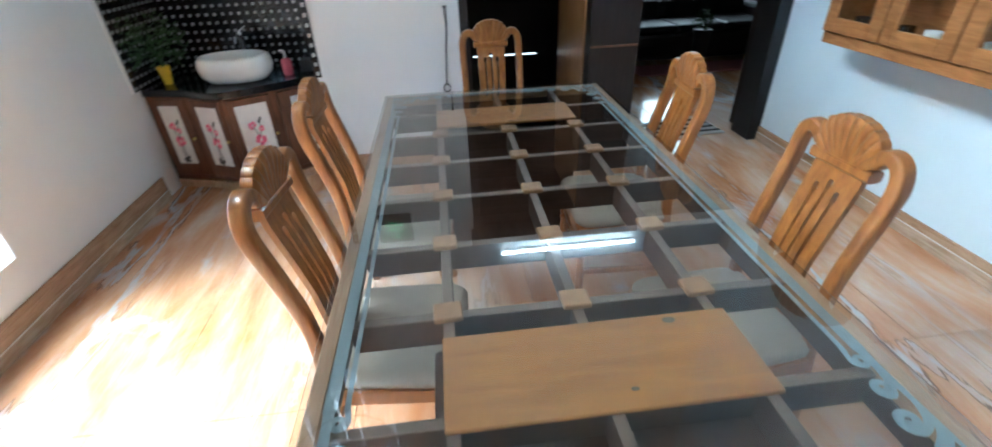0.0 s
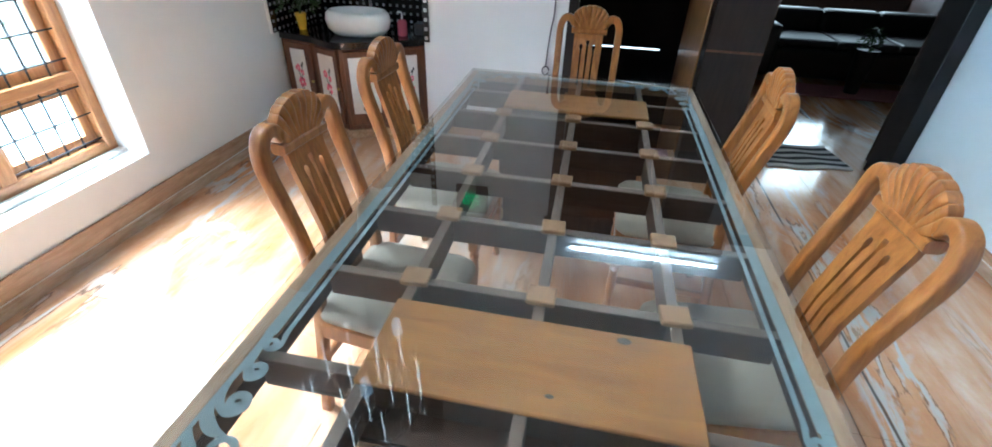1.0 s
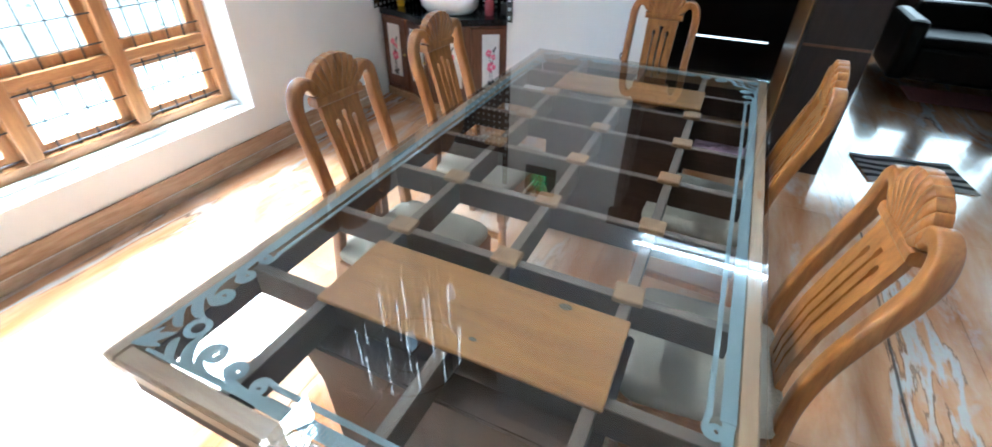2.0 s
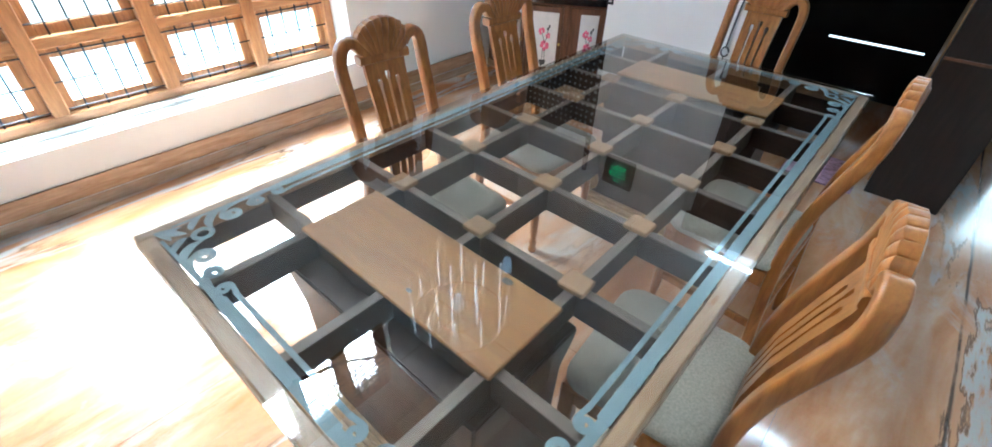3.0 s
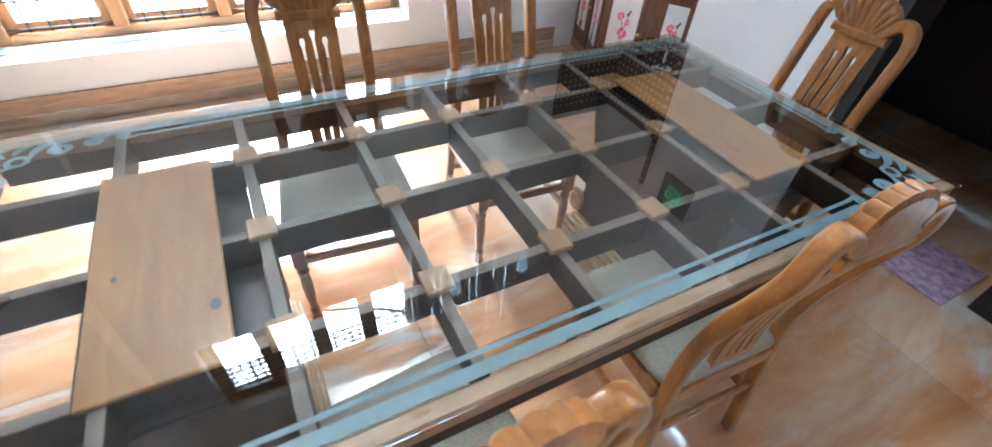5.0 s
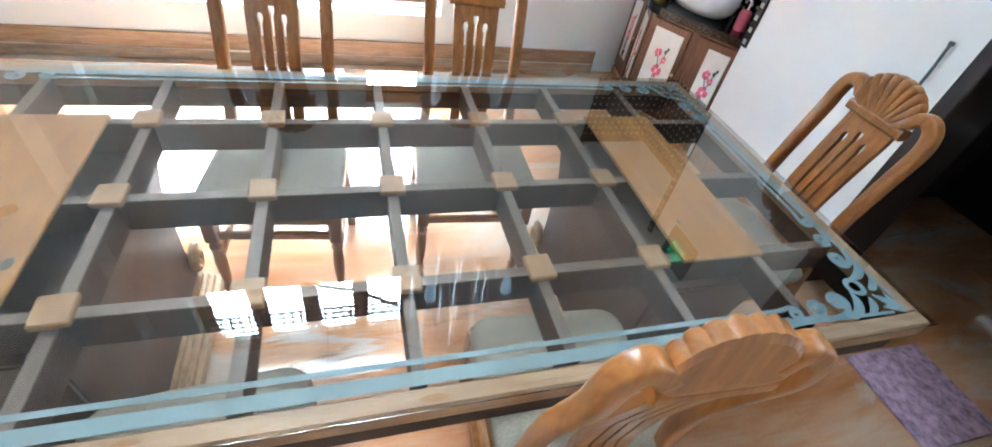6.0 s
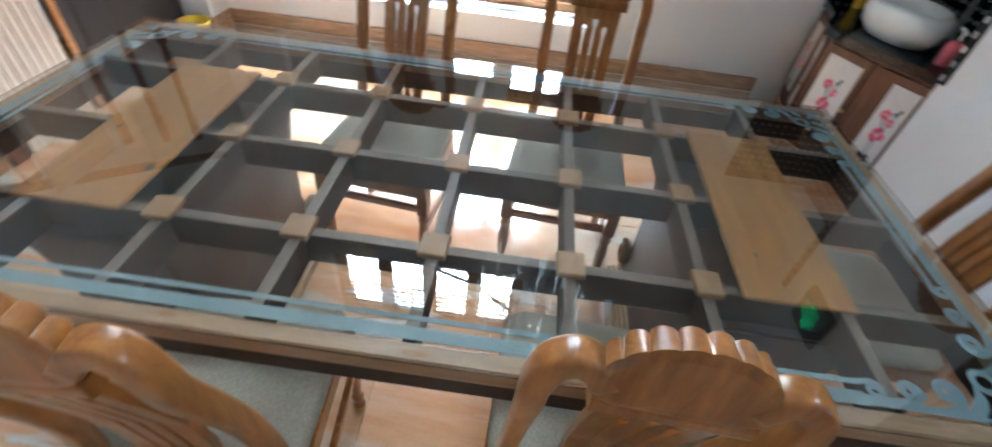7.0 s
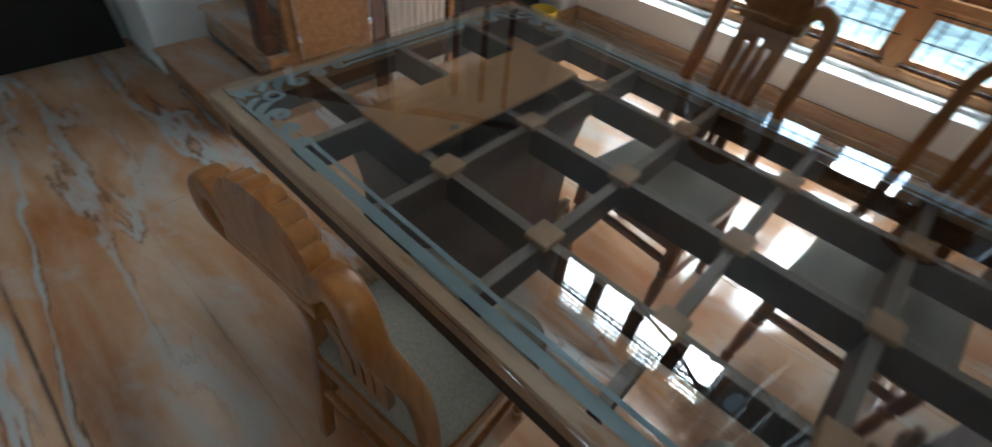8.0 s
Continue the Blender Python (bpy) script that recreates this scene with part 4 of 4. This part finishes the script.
# ---- far wall: doorways, tube lamp, clock, hanging cable ----
def north_things():
    # dark room behind the first doorway, its darkness put into the wall colour
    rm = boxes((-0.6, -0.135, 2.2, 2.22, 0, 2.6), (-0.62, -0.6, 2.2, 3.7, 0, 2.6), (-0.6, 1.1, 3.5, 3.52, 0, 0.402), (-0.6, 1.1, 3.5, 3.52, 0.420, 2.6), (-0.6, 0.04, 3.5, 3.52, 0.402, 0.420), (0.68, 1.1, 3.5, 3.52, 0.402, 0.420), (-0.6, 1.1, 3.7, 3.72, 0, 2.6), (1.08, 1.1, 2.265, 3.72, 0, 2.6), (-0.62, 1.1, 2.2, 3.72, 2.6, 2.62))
    setting(part("wall_inner", rm, M_INNER), "walls coloured near-black for the unlit room behind the doorway", "wall")
    pil = boxes((0.75, 1.10, YN, YN + 0.13, 0, 2.12), (0.792, 1.10, YN + 0.13, 2.265, 0, 2.12), bevel=0.004)
    setting(part("pillar", pil, M_DARK), "dark brown panelled pillar between the doorways", "pillar")
    setting(part("pillar_trim", boxes((0.752, 1.098, YN - 0.004, YN, 0.775, 0.79), bevel=0.001), M_CABINET), "thin brown trim strip across the pillar", "trim")
    fr = setting(thing("door_1", "", "door"), "open doorway with a dark frame and a wooden door leaf", "door")
    part("frame_jamb", boxes((-0.135, -0.075, YN - 0.01, YN + 0.25, 0, 2.12), bevel=0.004), M_DARK, fr)
    part("frame_head", boxes((-0.075, 0.75, YN - 0.01, YN + 0.25, 2.06, 2.12), bevel=0.004), M_DARK, fr)
    part("door_leaf", boxes((0.742, 0.786, YN + 0.134, YN + 0.93, 0.01, 2.05), bevel=0.004), M_FRAME, fr, "orange-brown wooden door leaf standing open")
    # scalloped pelmet
    bm = bmesh.new()
    n = 60
    top, low = [], []
    for k in range(n + 1):
        x = -0.16 + 1.42 * k / n
        zl = 2.10 - 0.035 * abs(math.sin(k / n * 7 * math.pi))
        y = YN - 0.035 - 0.006 * math.sin(k * 1.3)
        top.append((bm.verts.new((x, y, 2.26)), bm.verts.new((x, y + 0.008, 2.26))))
        low.append((bm.verts.new((x, y, zl)), bm.verts.new((x, y + 0.008, zl))))
    for k in range(n):
        for s in (0, 1):
            bm.faces.new((top[k][s], top[k + 1][s], low[k + 1][s], low[k][s]))
        bm.faces.new((low[k][0], low[k + 1][0], low[k + 1][1], low[k][1]))
        bm.faces.new((top[k][0], top[k + 1][0], top[k + 1][1], top[k][1]))
    tagged(part("pelmet", bm, M_DARK), "dark scalloped fabric pelmet over the doorways", "curtain")
    # narrow gap of daylight at the back of the dark room
    setting(part("gap_backdrop", boxes((-0.1, 0.9, 3.62, 3.64, 0.3, 0.55)), M_GARDEN), "thin gap of daylight behind the dark room", "backdrop")
    # second doorway
    fr = setting(thing("door_2", "", "door"), "wide doorway with a black frame to the living room", "door")
    part("frame_jamb", boxes((2.075, 2.168, YN - 0.012, YN + 0.22, 0, 2.15), bevel=0.004), M_BLACK, fr)
    part("frame_head", boxes((1.10, 2.075, YN - 0.012, YN + 0.22, 2.08, 2.15), bevel=0.004), M_BLACK, fr)
    # tube lamp
    t = thing("tube_lamp", "lit white tube lamp mounted high on the wall", "lamp", at=(0.667, YN, 2.36))
    part("batten", boxes((-0.60, 0.60, -0.028, 0.0, -0.012, 0.016), bevel=0.004), M_PANEL, t)
    part("tube", sweep([(-0.575, -0.047, 0.0), (0.575, -0.047, 0.0)], circle(0.009, 12), (0, 0, 1)), M_TUBE, t, "glowing tube")
    # clock
    c = thing("digital_clock", "black digital wall clock with green digits", "clock", at=(-0.765, YN, 2.03))
    part("case", boxes((-0.135, 0.135, -0.035, 0.0, -0.13, 0.13), bevel=0.018, seg=3), M_BLACK, c)
    for (dy, h, cnt, w) in ((0.070, 0.018, 2, 0.014), (0.018, 0.036, 4, 0.024), (-0.045, 0.030, 4, 0.020)):
        for k in range(cnt):
            x = (k - (cnt - 1) / 2) * (w + 0.014)
            part("digit", boxes((x - w / 2, x + w / 2, -0.0375, -0.0355, dy - h / 2, dy - h / 2 + 0.0028), (x - w / 2, x - w / 2 + 0.0028, -0.0375, -0.0355, dy - h / 2 + 0.0028, dy + h / 2), (x - w / 2 + 0.0028, x + w / 2, -0.0375, -0.0355, dy + h / 2 - 0.0028, dy + h / 2)), M_LED, c)
    # cable with a ring
    h = thing("hanging_cable", "grey cable with a loop hanging on the white wall", "cable")
    bm = sweep(smooth_line([(-0.225, YN - 0.012, 1.09), (-0.222, YN - 0.012, 0.95), (-0.235, YN - 0.012, 0.84), (-0.245, YN - 0.012, 0.72), (-0.25, YN - 0.012, 0.61)], 6), circle(0.0055, 6), (0, 1, 0))
    part("cable", bm, M_CABLE, h)
    part("loop", sweep([(-0.25 + 0.022 * math.cos(a), YN - 0.012, 0.575 + 0.028 * math.sin(a)) for a in [k * math.pi / 10 for k in range(20)]], circle(0.0055, 6), (0, 1, 0)), M_CABLE, h)
    part("plug", lathe([(0.005, 0.0), (0.006, 0.02), (0.005, 0.10), (0.003, 0.11)], 8, (-0.252, YN - 0.012, 0.44)), M_CABLE, h)
    part("nail", lathe([(0.010, 0.0), (0.010, 0.012)], 8, (-0.225, YN - 0.010, 1.085)), M_CABLE, h)


north_things()


def living_room():
    zt = 2.6
    # the room's dimness is put into its walls and ceiling as dark brown
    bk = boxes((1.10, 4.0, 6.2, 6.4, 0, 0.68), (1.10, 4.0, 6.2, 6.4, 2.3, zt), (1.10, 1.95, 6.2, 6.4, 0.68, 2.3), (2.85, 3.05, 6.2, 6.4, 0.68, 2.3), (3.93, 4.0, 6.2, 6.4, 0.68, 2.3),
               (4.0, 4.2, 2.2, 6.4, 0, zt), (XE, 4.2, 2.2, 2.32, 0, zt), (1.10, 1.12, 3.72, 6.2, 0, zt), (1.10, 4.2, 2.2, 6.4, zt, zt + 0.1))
    setting(part("wall_living", bk, M_DARK), "living room walls, coloured dark for its dimness, with two bright windows", "wall")
    s = thing("sofa", "long black sofa in the dim living room", "sofa")
    part("base", boxes((1.97, 3.7, 4.32, 5.0, 0.05, 0.36), bevel=0.04, seg=2), M_SOFA, s)
    for k in range(3):
        x = 1.97 + k * 0.577
        part("seat_cushion", boxes((x + 0.004, x + 0.573, 4.30, 4.96, 0.362, 0.45), bevel=0.03, seg=2), M_SOFA, s)
        part("back_cushion", boxes((x + 0.004, x + 0.573, 4.92, 5.1, 0.40, 0.66), bevel=0.04, seg=2), M_SOFA, s)
    for x in (1.80, 3.7):
        part("armrest", boxes((x, x + 0.17, 4.28, 5.1, 0.05, 0.58), bevel=0.05, seg=2), M_SOFA, s)
    p = thing("indoor_plant", "small green plant in a dark pot before the sofa", "plant", at=(2.71, 4.05, 0.012))
    part("pot", lathe([(0.06, 0.0), (0.08, 0.16), (0.10, 0.42), (0.104, 0.43), (0.09, 0.42)], 18), M_SOFA, p, "tall dark pot")
    rr = random.Random(11)
    bm = bmesh.new()
    for k in range(160):
        a, e = rr.uniform(0, 2 * math.pi), rr.uniform(0.1, 1.5)
        r = 0.11 * rr.random() ** 0.4
        mm = Matrix.Translation((r * math.cos(a) * math.cos(e), r * math.sin(a) * math.cos(e), 0.43 + 0.20 * r / 0.11 * math.sin(e))) @ Euler((rr.uniform(-1, 1), rr.uniform(-1, 1), a)).to_matrix().to_4x4()
        l, w = rr.uniform(0.03, 0.06), 0.011
        bm.faces.new([bm.verts.new(mm @ Vector(q)) for q in ((0, 0, 0), (l * 0.5, w, 0.006), (l, 0, 0), (l * 0.5, -w, 0.006))])
    part("leaves", bm, M_LEAF, p)
    m = tagged(part("carpet", boxes((1.95, 3.5, 3.84, 4.27, 0.002, 0.014), bevel=0.003), M_CARPET), "dull pink carpet in front of the sofa", "carpet")
    r = thing("striped_rug", "black and pale grey striped rug in the doorway", "rug", at=(1.66, 2.23, 0.002), rz=9)
    n = 9
    for k in range(n):
        w = 0.40 / n
        bm = bmesh.new()
        pts = [(-0.30 + 0.6 * q / 12, -0.20 + (k + 0.5) * w + 0.010 * math.sin(q * 0.9 + k * 0.4)) for q in range(13)]
        a = [bm.verts.new((x, y - w * 0.5, z)) for z in (0.0, 0.010) for x, y in pts]
        b = [bm.verts.new((x, y + w * 0.5, z)) for z in (0.0, 0.010) for x, y in pts]
        for i in range(12):
            bm.faces.new((a[13 + i], a[14 + i], b[14 + i], b[13 + i]))
            bm.faces.new((a[i], a[i + 1], a[14 + i], a[13 + i]))
            bm.faces.new((b[i], b[i + 1], b[14 + i], b[13 + i]))
        part("stripe", bm, M_RUG_B if k % 2 else M_RUG_W, r)


living_room()
tagged(part("door_mat", boxes((0.31, 0.70, 1.80, 2.20, 0.002, 0.014), bevel=0.004), M_MAT), "mottled purple doormat in front of the dark doorway", "mat")


# ---- east wall: glazed wall cupboard ----
def cupboard():
    c = thing("wall_cupboard", "orange-brown wooden wall cupboard with glazed doors", "cupboard")
    x0, y0, y1, z0, z1 = 1.90, -1.15, 1.22, 0.885, 1.80
    part("body", boxes((x0 + 0.03, XE - 0.002, y0, y1, z0, z0 + 0.03), (x0 + 0.03, XE - 0.002, y0, y1, z1 - 0.03, z1), (x0 + 0.03, XE - 0.002, y0, y0 + 0.025, z0 + 0.03, z1 - 0.03), (x0 + 0.03, XE - 0.002, y1 - 0.025, y1, z0 + 0.03, z1 - 0.03), (XE - 0.02, XE - 0.002, y0, y1, z0 + 0.03, z1 - 0.03), bevel=0.003), M_CUP, c)
    part("face_frame", boxes((x0 + 0.012, x0 + 0.03, y0, y1, z0, z0 + 0.06), (x0 + 0.012, x0 + 0.03, y0, y1, z1 - 0.06, z1), bevel=0.002), M_CUP, c)
    part("shelf", boxes((x0 + 0.03, XE - 0.02, y0 + 0.03, y1 - 0.03, 1.28, 1.295)), M_CUP, c)
    n = 6
    w = (y1 - y0) / n
    for k in range(n):
        a, b = y0 + k * w + 0.006, y0 + (k + 1) * w - 0.006
        lo, hi = z0 + 0.065, z1 - 0.065
        d = part("door", boxes((x0 - 0.008, x0 + 0.012, a, a + 0.075, lo, hi), (x0 - 0.008, x0 + 0.012, b - 0.075, b, lo, hi), (x0 - 0.008, x0 + 0.012, a + 0.075, b - 0.075, lo, lo + 0.075), (x0 - 0.008, x0 + 0.012, a + 0.075, b - 0.075, hi - 0.075, hi), bevel=0.003), M_CUP, c)
        p = part("pane", boxes((x0 + 0.0, x0 + 0.004, a + 0.07, b - 0.07, lo + 0.07, hi - 0.07)), M_PANE, d)
        p.visible_shadow = False
        part("knob", lathe([(0.006, 0.0), (0.012, 0.012), (0.004, 0.022)], 10, (x0 - 0.02, b - 0.03, 1.2)), M_BRASS, d)
    rr = random.Random(3)
    for k in range(16):
        y = y0 + 0.10 + k * 0.144
        g = thing("drinking_glass", "clear drinking glass standing in the cupboard", "glass", "glassware", at=(2.03, y, z0 + 0.031))
        part("cup", lathe([(0.028, 0.0), (0.036, 0.11), (0.034, 0.11), (0.026, 0.008)], 14), M_EDGE if k % 2 else M_CERAMIC, g, smooth=True)


cupboard()


# ---- stairs and near end ----
def stairs():
    st = setting(thing("staircase", "", "stairs"), "peach marble stairs with wooden posts", "stairs")
    y0, y1, run = -2.862, -2.12, 0.28
    for k in range(8):
        x1 = 0.33 - k * run
        z = 0.165 * (k + 1)
        part("riser", boxes((x1 - run - 0.002, x1 - 0.02, y0, y1, 0.002 if k == 0 else z - 0.165, z - 0.022), bevel=0.002), M_FLOOR, st)
        part("tread", boxes((x1 - run - 0.002, x1, y0, y1 + 0.02, z - 0.022, z), bevel=0.004), M_FLOOR, st)
    yp = y1 - 0.05
    part("newel_post", boxes((-0.02, 0.08 - 0.035, yp - 0.05, yp + 0.05, 0.33, 1.30), (-0.032, 0.057, yp - 0.06, yp + 0.06, 1.30, 1.35), (-0.032, 0.048, yp - 0.058, yp + 0.058, 0.33, 0.42), bevel=0.008, seg=2), M_CABINET, st, "dark glossy wooden newel post")
    part("second_post", boxes((-0.60, -0.52, y1 + 0.022, y1 + 0.052, 0.0, 1.62), bevel=0.008, seg=2), M_CABINET, st, "dark glossy wooden post")
    part("side_panel", boxes((-0.518, 0.055, y1 + 0.022, y1 + 0.042, 0.0, 0.33), (-0.518, -0.05, y1 + 0.022, y1 + 0.042, 0.33, 1.42), (-0.47, -0.09, y1 + 0.042, y1 + 0.048, 0.20, 1.36), bevel=0.004), M_CUP, st, "glossy brown wooden panel")
    for k in range(9):
        x = -0.645 - k * 0.045
        part("plank", boxes((x - 0.0215, x + 0.0215, y1 + 0.022, y1 + 0.044, 0.0, 1.75), bevel=0.007, seg=2), M_RIBBED, st, "pale ribbed plank")
    for k in range(4, 8):
        x, z = 0.19 - k * run, 0.165 * (k + 1)
        if x > -1.05:
            continue
        part("baluster", lathe([(0.030, 0.0), (0.030, 0.12), (0.018, 0.14), (0.026, 0.2), (0.020, 0.4), (0.026, 0.55), (0.018, 0.62), (0.028, 0.66), (0.028, 0.84)], 12, (x, yp, z)), M_CABINET, st, smooth=True)
    for x in (-0.10, -0.49):
        bm = sweep([(x, y1 + 0.066, 0.0), (x, y1 + 0.066, 1.32)], circle(0.006, 8), (1, 0, 0))
        for z in (0.40, 0.80):
            lathe([(0.006, -0.02), (0.013, -0.012), (0.013, 0.012), (0.006, 0.02)], 10, (x, y1 + 0.066, z), bm)
        part("steel_rod", bm, M_CHROME, st, "polished steel rod with collars", smooth=True)
    part("handrail", sweep([(0.01, yp, 1.37), (-1.95, yp, 2.42)], rounded(0.06, 0.05, 0.35), (0, 1, 0)), M_CABINET, st)
    part("under_panel", boxes((-1.93, -1.10, y1 + 0.022, y1 + 0.044, 0.0, 1.15), (-1.86, -1.17, y1 + 0.044, y1 + 0.049, 0.08, 1.05), bevel=0.004), M_BLACK, st, "black panel under the stairs")
    part("panel_edge", boxes((-1.098, -1.06, y1 + 0.022, y1 + 0.050, 0.0, 1.20), bevel=0.004), M_CUP, st, "brown wooden edge strip")
    u = thing("yellow_bucket", "small yellow plastic bucket on the floor by the wall", "bucket", at=(-1.84, -1.96, 0.001))
    part("tub", lathe([(0.065, 0.0), (0.070, 0.004), (0.088, 0.19), (0.094, 0.195), (0.094, 0.205), (0.085, 0.205), (0.066, 0.012)], 22), M_YELLOW, u, smooth=True)
    part("handle", sweep([(0.09 * math.cos(a), -0.03 * math.sin(a), 0.198 - 0.05 * math.sin(a)) for a in [k * math.pi / 12 for k in range(13)]], circle(0.003, 6), (0, 1, 0)), M_CHROME, u, "thin wire handle")
    d = setting(thing("door_3", "", "door"), "dark doorway behind the stairs", "door")
    part("door_leaf", boxes((0.36, 1.75, YS + 0.002, YS + 0.12, 0.0, 2.1), bevel=0.004), M_BLACK, d)


stairs()


def chandelier():
    c = thing("chandelier", "lit crystal strand chandelier hanging in the high room", "lamp")
    cx, cy, zr = -1.10, 0.37, 2.76
    part("rod", sweep([(cx, cy, zr), (cx, cy, ZC)], circle(0.006, 8), (1, 0, 0)), M_CHROME, c)
    for r in (0.16, 0.35):
        part("ring", sweep([(cx + r * math.cos(a), cy + r * math.sin(a), zr) for a in [k * math.pi / 20 for k in range(41)]], circle(0.007, 6), (0, 0, 1)), M_CHROME, c, smooth=True)
    for k in range(4):
        a = k * math.pi / 2
        part("arm", sweep([(cx, cy, zr), (cx + 0.56 * math.cos(a), cy + 0.56 * math.sin(a), zr)], circle(0.005, 6), (0, 0, 1)), M_CHROME, c)
    rr = random.Random(8)
    for k in range(17):
        r = 0.35 if k < 12 else 0.16
        a = 0.2 + k * 2 * math.pi / (12 if k < 12 else 5)
        x, y = cx + r * math.cos(a), cy + r * math.sin(a)
        z1 = 2.38 + 0.22 * rr.random()
        bm = sweep([(x, y, zr), (x, y, z1)], circle(0.0031, 8), (1, 0, 0))
        for q in (0.35, 0.7):
            lathe([(0.0024, -0.012), (0.0042, 0.0), (0.0024, 0.012)], 8, (x, y, zr + (z1 - zr) * q), bm)
        st = part("strand", bm, M_SILVER, c, smooth=True)
        part("crystal", lathe([(0.001, -0.050), (0.0050, -0.02), (0.0024, 0.0)], 6, (x, y, z1)), M_SILVER, st)
    for dy in (0.0, 0.545):
        part("glass_cup", lathe([(0.010, -0.085), (0.026, -0.072), (0.036, -0.02), (0.041, 0.05), (0.038, 0.05), (0.032, -0.02), (0.022, -0.066)], 20, (cx, cy + dy, 2.62)), M_CUPGLASS, c, "milky glass lamp cup", smooth=True)
        part("cup_stem", sweep([(cx, cy + dy, 2.535), (cx, cy + dy, zr)], circle(0.006, 8), (1, 0, 0)), M_CHROME, c)
    tagged(part("slanting_cable", sweep([(XW + 0.03, -0.60, 3.68), (XW + 0.03, -0.12, 3.87), (XW + 0.03, 0.34, 4.22)], circle(0.018, 8), (0, 0, 1)), M_IRON), "dark cable running slantwise across the high window", "cable")


chandelier()
